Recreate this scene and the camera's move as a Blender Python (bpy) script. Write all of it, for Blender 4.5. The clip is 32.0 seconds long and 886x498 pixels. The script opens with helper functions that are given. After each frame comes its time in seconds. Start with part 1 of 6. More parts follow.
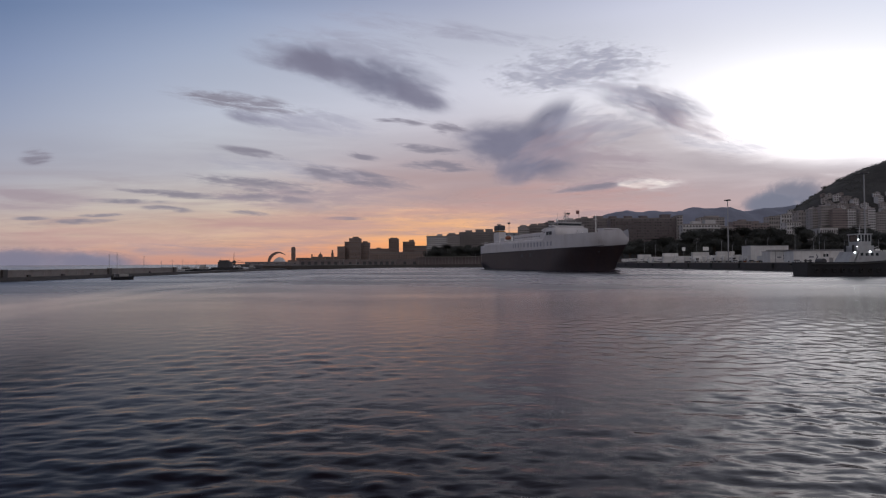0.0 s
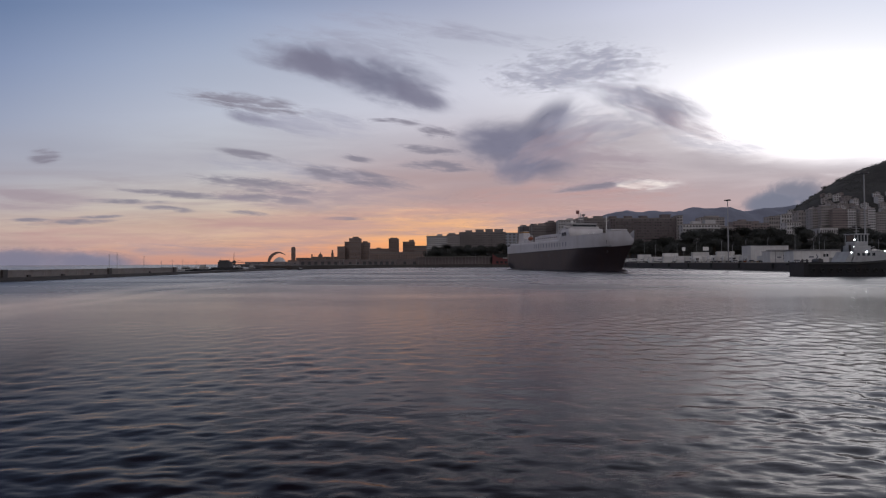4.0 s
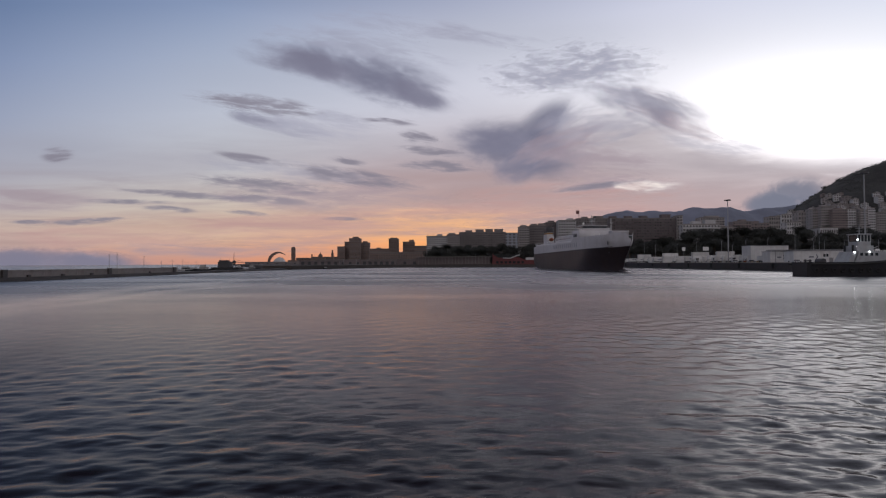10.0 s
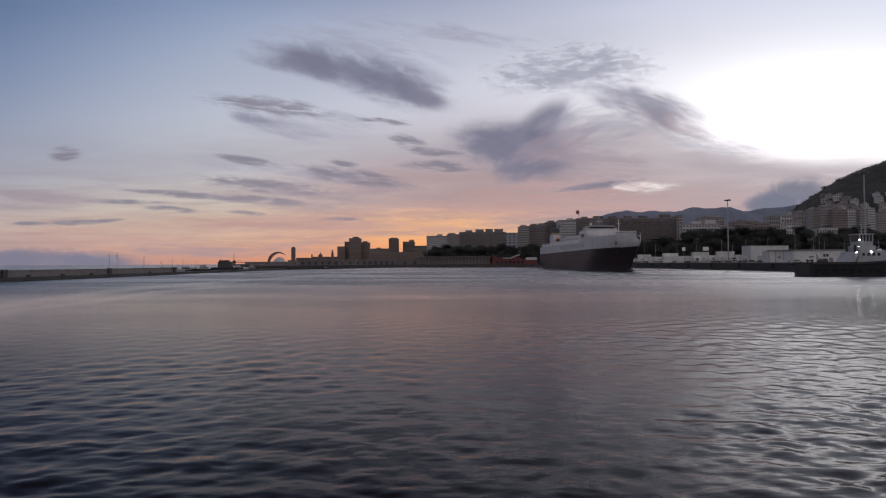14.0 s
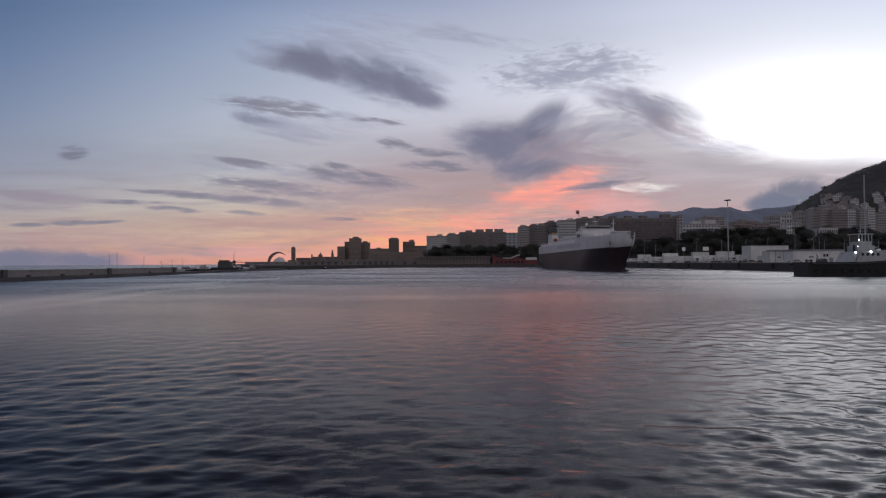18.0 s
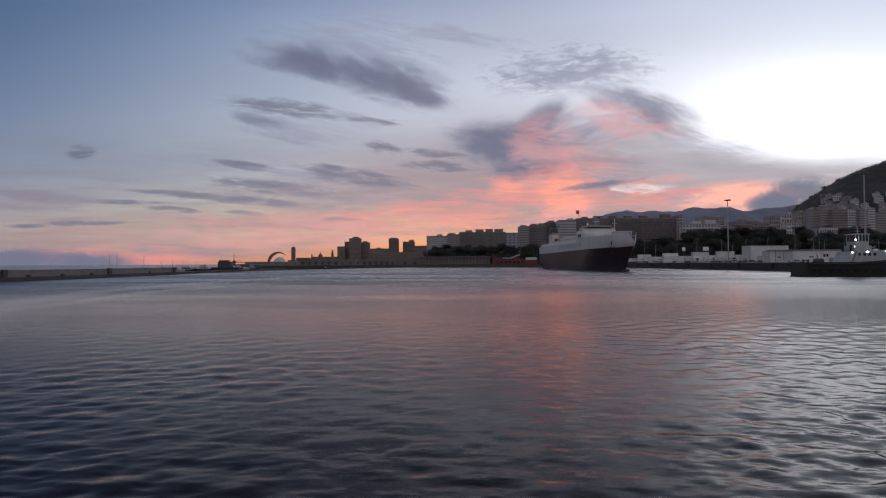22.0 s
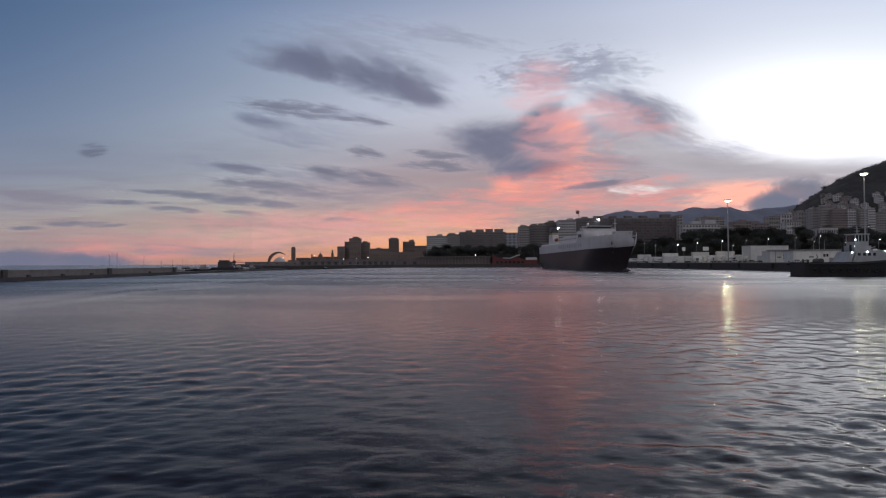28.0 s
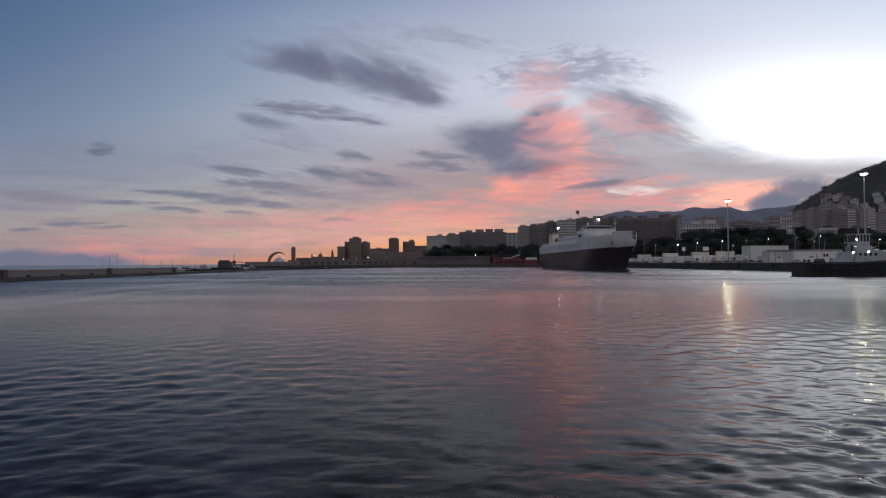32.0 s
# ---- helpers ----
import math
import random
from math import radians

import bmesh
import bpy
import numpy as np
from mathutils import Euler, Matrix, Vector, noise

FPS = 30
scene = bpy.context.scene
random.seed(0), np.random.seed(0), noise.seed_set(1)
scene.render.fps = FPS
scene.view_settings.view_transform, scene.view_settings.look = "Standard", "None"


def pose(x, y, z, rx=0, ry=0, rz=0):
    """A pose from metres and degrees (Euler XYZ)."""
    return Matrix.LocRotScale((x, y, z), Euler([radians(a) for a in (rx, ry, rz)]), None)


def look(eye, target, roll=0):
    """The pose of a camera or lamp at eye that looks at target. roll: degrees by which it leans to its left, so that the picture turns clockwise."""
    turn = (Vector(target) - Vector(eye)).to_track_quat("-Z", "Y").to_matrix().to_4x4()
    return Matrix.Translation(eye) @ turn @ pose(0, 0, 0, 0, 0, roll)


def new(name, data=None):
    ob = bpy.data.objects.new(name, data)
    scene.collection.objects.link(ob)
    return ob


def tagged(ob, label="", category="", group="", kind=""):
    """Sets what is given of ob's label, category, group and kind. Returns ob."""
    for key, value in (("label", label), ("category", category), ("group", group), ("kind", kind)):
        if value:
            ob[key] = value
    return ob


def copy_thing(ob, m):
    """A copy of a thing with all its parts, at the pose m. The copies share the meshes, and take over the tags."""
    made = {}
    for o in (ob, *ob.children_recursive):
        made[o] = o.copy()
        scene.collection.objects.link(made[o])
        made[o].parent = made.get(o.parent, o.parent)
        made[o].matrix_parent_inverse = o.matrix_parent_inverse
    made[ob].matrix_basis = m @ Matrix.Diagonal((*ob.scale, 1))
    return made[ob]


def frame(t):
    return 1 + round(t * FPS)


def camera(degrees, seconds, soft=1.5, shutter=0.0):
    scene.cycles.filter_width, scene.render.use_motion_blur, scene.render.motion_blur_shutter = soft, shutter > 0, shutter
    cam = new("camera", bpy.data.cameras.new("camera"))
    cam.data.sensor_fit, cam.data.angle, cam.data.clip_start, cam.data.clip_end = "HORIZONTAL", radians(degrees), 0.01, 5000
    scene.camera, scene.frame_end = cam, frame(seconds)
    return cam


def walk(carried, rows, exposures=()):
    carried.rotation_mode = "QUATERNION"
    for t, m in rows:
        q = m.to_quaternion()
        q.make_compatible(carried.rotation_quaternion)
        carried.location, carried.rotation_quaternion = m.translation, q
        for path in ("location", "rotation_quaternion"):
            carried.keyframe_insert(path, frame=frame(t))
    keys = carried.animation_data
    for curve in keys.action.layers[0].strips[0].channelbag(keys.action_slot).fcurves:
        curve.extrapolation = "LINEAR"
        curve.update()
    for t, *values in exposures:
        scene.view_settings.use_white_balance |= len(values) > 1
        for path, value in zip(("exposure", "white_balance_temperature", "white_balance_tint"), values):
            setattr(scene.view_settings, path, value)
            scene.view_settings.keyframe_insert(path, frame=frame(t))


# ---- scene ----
cam = camera(80, 32.0, soft=1.2)
scene.cycles.transparent_max_bounces = 24
EYE = (0.0, 0.0, 5.0)
still = look(EYE, (0, 100, 5 + 100 * 25 / 934), -0.2)
walk(cam, [(0, still), (32, still)],
     [(0, 0.03, 6550, 12), (14, 0.02, 6550, 12), (18, -0.01, 6350, 11), (23, -0.05, 6250, 10), (32, -0.07, 6200, 9)])


# ---- world: dusk sky, bright towards the west, orange low down ----
def build_world():
    w = bpy.data.worlds.new("dusk")
    scene.world = w
    w.use_nodes = True
    nt = w.node_tree
    nt.nodes.clear()
    L = nt.links.new

    def N(kind, **kw):
        n = nt.nodes.new(kind)
        for k, v in kw.items():
            if k == "op":
                n.operation = v
        return n

    def math_(op, a, b=None, c=None, clamp=False):
        n = N("ShaderNodeMath", op=op)
        n.use_clamp = clamp
        for i, v in enumerate((a, b, c)):
            if v is None:
                continue
            if isinstance(v, (int, float)):
                n.inputs[i].default_value = v
            else:
                L(v, n.inputs[i])
        return n.outputs[0]

    def mix(fac, a, b, kind="MIX"):
        n = nt.nodes.new("ShaderNodeMix")
        n.data_type = "RGBA"
        n.blend_type = kind
        n.clamp_factor = True
        for sock, v in ((n.inputs[0], fac), (n.inputs[6], a), (n.inputs[7], b)):
            if isinstance(v, (int, float)):
                sock.default_value = v
            elif isinstance(v, tuple):
                sock.default_value = (*v, 1)
            else:
                L(v, sock)
        return n.outputs[2]

    tc = nt.nodes.new("ShaderNodeTexCoord")
    nrm = nt.nodes.new("ShaderNodeVectorMath")
    nrm.operation = "NORMALIZE"
    L(tc.outputs["Generated"], nrm.inputs[0])
    sep = nt.nodes.new("ShaderNodeSeparateXYZ")
    L(nrm.outputs[0], sep.inputs[0])
    el = math_("ARCSINE", sep.outputs[2])

    def ramp(stops, sock):
        r = nt.nodes.new("ShaderNodeValToRGB")
        L(sock, r.inputs[0])
        e = r.color_ramp.elements
        while len(e) < len(stops):
            e.new(0.5)
        for k, (p, c) in zip(e, stops):
            k.position, k.color = p, (*c, 1)
        return r.outputs[0]

    # heading u and height v, both as slopes against the line of sight to the north
    north = math_("MAXIMUM", sep.outputs[1], 0.2)
    u = math_("DIVIDE", sep.outputs[0], north)
    v = math_("DIVIDE", sep.outputs[2], north)
    vv = math_("MULTIPLY", v, 1.8, clamp=True)
    far_left = ramp([(0.000, (0.352, 0.287, 0.332)), (0.050, (0.468, 0.332, 0.314)), (0.127, (0.565, 0.468, 0.402)), (0.224, (0.445, 0.423, 0.445)),
                     (0.320, (0.392, 0.407, 0.479)), (0.513, (0.305, 0.356, 0.479)), (0.705, (0.223, 0.287, 0.44)), (0.898, (0.144, 0.209, 0.356))], vv)
    left = ramp([(0.000, (0.61, 0.283, 0.195)), (0.050, (0.672, 0.361, 0.246)), (0.127, (0.701, 0.578, 0.423)), (0.224, (0.617, 0.565, 0.503)),
                 (0.320, (0.539, 0.552, 0.578)), (0.513, (0.491, 0.533, 0.624)), (0.705, (0.371, 0.44, 0.578)), (0.898, (0.242, 0.314, 0.474))], vv)
    mid = ramp([(0.000, (0.855, 0.283, 0.114)), (0.069, (0.922, 0.376, 0.141)), (0.137, (0.839, 0.434, 0.254)), (0.224, (0.631, 0.434, 0.392)),
                (0.320, (0.617, 0.539, 0.565)), (0.513, (0.631, 0.638, 0.723)), (0.705, (0.546, 0.578, 0.687)), (0.898, (0.392, 0.44, 0.591))], vv)
    right = ramp([(0.000, (0.672, 0.254, 0.181)), (0.127, (0.604, 0.314, 0.27)), (0.224, (0.552, 0.381, 0.381)), (0.320, (0.631, 0.539, 0.552)),
                  (0.416, (0.761, 0.716, 0.73)), (0.551, (0.761, 0.768, 0.831)), (0.705, (0.716, 0.738, 0.831)), (0.898, (0.591, 0.624, 0.761))], vv)
    far_right = ramp([(0.000, (0.515, 0.305, 0.283)), (0.127, (0.456, 0.296, 0.296)), (0.224, (0.491, 0.371, 0.381)), (0.320, (0.631, 0.565, 0.578)),
                      (0.416, (0.888, 0.871, 0.905)), (0.551, (0.939, 0.947, 0.973)), (0.705, (0.871, 0.896, 0.956)), (0.898, (0.701, 0.745, 0.863))], vv)

    def between(u0, u1):
        n = nt.nodes.new("ShaderNodeMapRange")
        n.inputs[1].default_value, n.inputs[2].default_value = u0, u1
        L(u, n.inputs[0])
        return n.outputs[0]

    col = mix(between(-0.84, -0.42), far_left, left)
    col = mix(between(-0.42, 0.0), col, mid)
    col = mix(between(0.0, 0.42), col, right)
    col = mix(between(0.42, 0.84), col, far_right)

    def bell(u0, v0, wu, wv):
        du = math_("DIVIDE", math_("SUBTRACT", u, u0), wu)
        dv = math_("DIVIDE", math_("SUBTRACT", v, v0), wv)
        q = math_("ADD", math_("MULTIPLY", du, du), math_("MULTIPLY", dv, dv))
        return math_("POWER", 2.718, math_("MULTIPLY", q, -1.0))

    # low sun glow behind the town, and the bright western opening
    col = mix(math_("MULTIPLY", bell(0.04, 0.072, 0.20, 0.03), 0.8), col, (1.15, 0.60, 0.20))
    col = mix(math_("MULTIPLY", bell(0.68, 0.28, 0.36, 0.16), 0.5), col, (1.0, 1.0, 1.02))
    col = mix(math_("MULTIPLY", bell(0.76, 0.265, 0.25, 0.09), 0.6), col, (2.6, 2.55, 2.6))
    # a high flat veil seen in perspective, thin streaks over broad patches
    low_z = math_("ADD", math_("MAXIMUM", sep.outputs[2], 0.0), 0.07)
    comb = nt.nodes.new("ShaderNodeCombineXYZ")
    L(math_("MULTIPLY", math_("DIVIDE", sep.outputs[0], low_z), 0.55), comb.inputs[0])
    L(math_("DIVIDE", sep.outputs[1], low_z), comb.inputs[1])

    def veil_noise(scale, detail, rough, warp):
        nz = nt.nodes.new("ShaderNodeTexNoise")
        L(comb.outputs[0], nz.inputs["Vector"])
        nz.inputs["Scale"].default_value = scale
        nz.inputs["Detail"].default_value = detail
        nz.inputs["Roughness"].default_value = rough
        nz.inputs["Distortion"].default_value = warp
        return nz.outputs[0]

    broad = math_("MULTIPLY_ADD", veil_noise(0.6, 3, 0.5, 0.3), 3.2, -0.95, clamp=True)
    fine = math_("MULTIPLY_ADD", veil_noise(1.7, 9, 0.62, 0.6), 4.5, -1.75, clamp=True)
    low = math_("MULTIPLY_ADD", v, -4.0, 1.35, clamp=True)
    veil = math_("MULTIPLY", math_("MULTIPLY_ADD", math_("MULTIPLY", broad, fine), 0.8, math_("MULTIPLY", broad, 0.2)), low)
    veil = math_("MULTIPLY", veil, math_("MULTIPLY", v, 25.0, clamp=True))
    veilcol = mix(math_("MULTIPLY", v, 5.0, clamp=True), (0.42, 0.27, 0.24), (0.32, 0.315, 0.37))
    col = mix(math_("MULTIPLY", veil, 0.85), col, veilcol)
    # broad banks of thin cloud that hold their place
    streaks = math_("MULTIPLY_ADD", veil_noise(0.9, 7, 0.6, 0.5), 3.0, -0.75, clamp=True)
    for u0, v0, wu, wv, colour, amount in (
            (0.19, 0.18, 0.22, 0.075, (0.33, 0.275, 0.315), 0.8), (-0.03, 0.165, 0.22, 0.045, (0.40, 0.32, 0.345), 0.75),
            (-0.10, 0.225, 0.26, 0.04, (0.38, 0.37, 0.42), 0.45), (-0.32, 0.36, 0.26, 0.08, (0.36, 0.385, 0.46), 0.3),
            (0.12, 0.43, 0.34, 0.06, (0.38, 0.40, 0.46), 0.45), (0.32, 0.215, 0.20, 0.06, (0.38, 0.345, 0.38), 0.8),
            (-0.52, 0.19, 0.22, 0.03, (0.37, 0.36, 0.42), 0.5), (-0.74, 0.22, 0.14, 0.03, (0.32, 0.34, 0.42), 0.45),
            (0.14, 0.135, 0.36, 0.05, (0.41, 0.30, 0.30), 0.95), (-0.35, 0.075, 0.40, 0.022, (0.47, 0.29, 0.26), 0.65)):
        wide = bell(u0, v0, wu, wv)
        col = mix(math_("MULTIPLY", math_("MULTIPLY", wide, math_("MULTIPLY_ADD", streaks, 0.75, 0.25)), amount), col, colour)
    # the long mauve band that closes the bright opening from below
    away = math_("MAXIMUM", math_("SUBTRACT", 0.76, u), 0.0)
    lip = math_("MULTIPLY_ADD", math_("MULTIPLY", away, away), 0.62, 0.188)
    lip = math_("MULTIPLY_ADD", math_("SUBTRACT", streaks, 0.5), 0.035, lip)
    under = nt.nodes.new("ShaderNodeMapRange")
    under.interpolation_type = "SMOOTHSTEP"
    under.inputs[1].default_value, under.inputs[2].default_value = 0.004, -0.045
    L(math_("SUBTRACT", v, lip), under.inputs[0])
    band = math_("MULTIPLY", under.outputs[0], between(0.28, 0.50))
    col = mix(math_("MULTIPLY", band, math_("MULTIPLY_ADD", streaks, 0.35, 0.5)), col, mix(math_("MULTIPLY", v, 5.5, clamp=True), (0.52, 0.33, 0.32), (0.40, 0.355, 0.385)))
    # darker towards the zenith, more so in the east
    up = math_("MULTIPLY_ADD", el, 2.6, -1.1, clamp=True)
    side = math_("MULTIPLY_ADD", u, 0.8, 0.15, clamp=True)
    col = mix(up, col, mix(side, (0.02, 0.025, 0.045), (0.30, 0.33, 0.42)))
    # the sky behind the viewer is plain dusk blue
    back = math_("MULTIPLY_ADD", sep.outputs[1], -2.5, 0.35, clamp=True)
    col = mix(back, col, (0.26, 0.26, 0.305))
    sky = nt.nodes.new("ShaderNodeTexSky")
    sky.sky_type = "NISHITA"
    sky.sun_disc = False
    sky.sun_elevation = radians(-4.0)
    sky.sun_rotation = radians(30)
    sk = nt.nodes.new("ShaderNodeMix")
    sk.data_type, sk.blend_type = "RGBA", "ADD"
    sk.inputs[0].default_value = 0.05
    L(col, sk.inputs[6])
    L(sky.outputs[0], sk.inputs[7])
    bg = nt.nodes.new("ShaderNodeBackground")
    bg.inputs[1].default_value = 1.0
    L(sk.outputs[2], bg.inputs[0])
    out = nt.nodes.new("ShaderNodeOutputWorld")
    L(bg.outputs[0], out.inputs[0])


build_world()
# added fill lamp behind the viewer, for the open sky's soft light
sky_fill = new("sky_fill", bpy.data.lights.new("sky_fill", "SUN"))
sky_fill.data.energy, sky_fill.data.angle, sky_fill.data.color = 0.48, radians(100), (1.0, 0.88, 0.80)
sky_fill.matrix_world = look((-150, -500, 560), (0, 0, 0))


# ---- materials ----
def material(name, color, rough=0.7, metal=0.0, grain=2.0, vary=0.25, bump=0.1, stain=0.0, ior=1.45, each=0.0):
    """A worn surface: colour varied at two scales, fine relief, stains; each: how far single pieces differ."""
    m = bpy.data.materials.new(name)
    m.use_nodes = True
    nt = m.node_tree
    L = nt.links.new
    p = nt.nodes["Principled BSDF"]
    tc = nt.nodes.new("ShaderNodeTexCoord")
    n1 = nt.nodes.new("ShaderNodeTexNoise")
    n1.inputs["Scale"].default_value = grain
    n1.inputs["Detail"].default_value = 6
    n2 = nt.nodes.new("ShaderNodeTexNoise")
    n2.inputs["Scale"].default_value = grain * 0.13
    n2.inputs["Detail"].default_value = 3
    L(tc.outputs["Object"], n1.inputs["Vector"])
    L(tc.outputs["Object"], n2.inputs["Vector"])
    ad = nt.nodes.new("ShaderNodeMath")
    ad.operation = "ADD"
    L(n1.outputs[0], ad.inputs[0])
    L(n2.outputs[0], ad.inputs[1])
    mr = nt.nodes.new("ShaderNodeMapRange")
    mr.inputs[1].default_value, mr.inputs[2].default_value = 0.6, 1.4
    mr.inputs[3].default_value, mr.inputs[4].default_value = 1 - vary, 1 + vary
    L(ad.outputs[0], mr.inputs[0])
    val = mr.outputs[0]
    if each:
        oi = nt.nodes.new("ShaderNodeObjectInfo")
        ma = nt.nodes.new("ShaderNodeMapRange")
        ma.inputs[3].default_value, ma.inputs[4].default_value = 1 - each, 1 + each
        L(oi.outputs["Random"], ma.inputs[0])
        mu = nt.nodes.new("ShaderNodeMath")
        mu.operation = "MULTIPLY"
        L(val, mu.inputs[0])
        L(ma.outputs[0], mu.inputs[1])
        val = mu.outputs[0]
    sc = nt.nodes.new("ShaderNodeVectorMath")
    sc.operation = "SCALE"
    sc.inputs[0].default_value = color
    L(val, sc.inputs["Scale"])
    last = sc.outputs[0]
    if stain:
        mp = nt.nodes.new("ShaderNodeMapping")
        mp.inputs["Scale"].default_value = (grain * 0.6, grain * 0.6, grain * 0.07)
        L(tc.outputs["Object"], mp.inputs["Vector"])
        n3 = nt.nodes.new("ShaderNodeTexNoise")
        n3.inputs["Scale"].default_value = 1.0
        n3.inputs["Detail"].default_value = 4
        L(mp.outputs[0], n3.inputs["Vector"])
        m3 = nt.nodes.new("ShaderNodeMapRange")
        m3.inputs[1].default_value, m3.inputs[2].default_value = 0.5, 0.75
        m3.inputs[3].default_value, m3.inputs[4].default_value = 0, stain
        L(n3.outputs[0], m3.inputs[0])
        mx = nt.nodes.new("ShaderNodeMix")
        mx.data_type = "RGBA"
        L(m3.outputs[0], mx.inputs[0])
        L(last, mx.inputs[6])
        mx.inputs[7].default_value = (color[0] * 0.45 + 0.03, color[1] * 0.38 + 0.015, color[2] * 0.33 + 0.01, 1)
        last = mx.outputs[2]
    L(last, p.inputs["Base Color"])
    p.inputs["Metallic"].default_value = metal
    p.inputs["IOR"].default_value = ior
    rr = nt.nodes.new("ShaderNodeMapRange")
    rr.inputs[3].default_value, rr.inputs[4].default_value = max(0.02, rough - 0.12), min(1, rough + 0.12)
    L(n2.outputs[0], rr.inputs[0])
    L(rr.outputs[0], p.inputs["Roughness"])
    if bump:
        b = nt.nodes.new("ShaderNodeBump")
        b.inputs["Strength"].default_value = bump
        b.inputs["Distance"].default_value = 0.2 / grain
        L(n1.outputs[0], b.inputs["Height"])
        L(b.outputs[0], p.inputs["Normal"])
    return m


def lamp_material(name, color, strength):
    m = bpy.data.materials.new(name)
    m.use_nodes = True
    p = m.node_tree.nodes["Principled BSDF"]
    p.inputs["Base Color"].default_value = (0.8, 0.8, 0.8, 1)
    p.inputs["Emission Color"].default_value = (*color, 1)
    p.inputs["Emission Strength"].default_value = strength
    return m


def water_material():
    m = bpy.data.materials.new("harbour_water")
    m.use_nodes = True
    nt = m.node_tree
    L = nt.links.new
    p = nt.nodes["Principled BSDF"]
    tc = nt.nodes.new("ShaderNodeTexCoord")

    def noise_(scale, sx, sy, detail):
        mp = nt.nodes.new("ShaderNodeMapping")
        mp.inputs["Scale"].default_value = (sx, sy, 1)
        L(tc.outputs["Object"], mp.inputs["Vector"])
        n = nt.nodes.new("ShaderNodeTexNoise")
        n.inputs["Scale"].default_value = scale
        n.inputs["Detail"].default_value = detail
        L(mp.outputs[0], n.inputs["Vector"])
        return n.outputs[0]

    p.inputs["Base Color"].default_value = (0.010, 0.0075, 0.011, 1)
    p.inputs["IOR"].default_value = 1.333
    patch = noise_(0.012, 1, 2.2, 4)
    # the chop is smooth near by and too fine to tell apart farther out, where it only blurs
    sp = nt.nodes.new("ShaderNodeSeparateXYZ")
    L(tc.outputs["Object"], sp.inputs[0])
    r = nt.nodes.new("ShaderNodeMapRange")
    r.interpolation_type = "SMOOTHSTEP"
    r.inputs[1].default_value, r.inputs[2].default_value = 15, 130
    r.inputs[3].default_value, r.inputs[4].default_value = 0.135, 0.30
    L(sp.outputs[1], r.inputs[0])
    ml = nt.nodes.new("ShaderNodeMath")
    ml.operation = "MULTIPLY"
    k = nt.nodes.new("ShaderNodeMapRange")
    k.inputs[1].default_value, k.inputs[2].default_value = 0.35, 0.65
    k.inputs[3].default_value, k.inputs[4].default_value = 0.6, 1.25
    L(patch, k.inputs[0])
    L(k.outputs[0], ml.inputs[0])
    L(r.outputs[0], ml.inputs[1])
    # long calm reaches far out
    calm = nt.nodes.new("ShaderNodeMapRange")
    calm.interpolation_type = "SMOOTHSTEP"
    calm.inputs[1].default_value, calm.inputs[2].default_value = 330, 700
    calm.inputs[3].default_value, calm.inputs[4].default_value = 1.0, 0.7
    L(sp.outputs[1], calm.inputs[0])
    mc = nt.nodes.new("ShaderNodeMath")
    mc.operation = "MULTIPLY"
    L(ml.outputs[0], mc.inputs[0])
    L(calm.outputs[0], mc.inputs[1])
    at = nt.nodes.new("ShaderNodeAttribute")
    at.attribute_name = "slick"
    still_ = nt.nodes.new("ShaderNodeMapRange")
    still_.inputs[3].default_value, still_.inputs[4].default_value = 1.0, 0.7
    L(at.outputs["Fac"], still_.inputs[0])
    stir = nt.nodes.new("ShaderNodeAttribute")
    stir.attribute_name = "stir"
    ms = nt.nodes.new("ShaderNodeMath")
    ms.operation = "MULTIPLY"
    L(mc.outputs[0], ms.inputs[0])
    L(still_.outputs[0], ms.inputs[1])
    # reflection strength graded to set brightness: weak near and left, strong far out
    gleam = nt.nodes.new("ShaderNodeMapRange")
    gleam.interpolation_type = "SMOOTHSTEP"
    gleam.inputs[1].default_value, gleam.inputs[2].default_value = 24, 150
    gleam.inputs[4].default_value = 0.95
    L(sp.outputs[1], gleam.inputs[0])
    near_gloss = nt.nodes.new("ShaderNodeMapRange")
    near_gloss.inputs[1].default_value, near_gloss.inputs[2].default_value = 0.42, 1.0
    near_gloss.inputs[3].default_value, near_gloss.inputs[4].default_value = 0.02, 0.30
    L(stir.outputs["Fac"], near_gloss.inputs[0])
    L(near_gloss.outputs[0], gleam.inputs[3])
    L(gleam.outputs[0], p.inputs["Specular IOR Level"])
    # the lee side is dulled by fine wrinkles
    dull = nt.nodes.new("ShaderNodeMapRange")
    dull.inputs[1].default_value, dull.inputs[2].default_value = 0.3, 1.0
    dull.inputs[3].default_value, dull.inputs[4].default_value = 1.1, 1.0
    L(stir.outputs["Fac"], dull.inputs[0])
    out_ = nt.nodes.new("ShaderNodeMapRange")
    out_.inputs[1].default_value, out_.inputs[2].default_value = 22, 75
    L(sp.outputs[1], out_.inputs[0])
    dm = nt.nodes.new("ShaderNodeMix")
    L(out_.outputs[0], dm.inputs[0])
    L(dull.outputs[0], dm.inputs[2])
    dm.inputs[3].default_value = 1.0
    md = nt.nodes.new("ShaderNodeMath")
    md.operation = "MULTIPLY"
    L(ms.outputs[0], md.inputs[0])
    L(dm.outputs[0], md.inputs[1])
    L(md.outputs[0], p.inputs["Roughness"])
    b1 = nt.nodes.new("ShaderNodeBump")
    b1.inputs["Strength"].default_value, b1.inputs["Distance"].default_value = 0.8, 0.065
    L(noise_(0.85, 0.55, 1.15, 3), b1.inputs["Height"])
    b2 = nt.nodes.new("ShaderNodeBump")
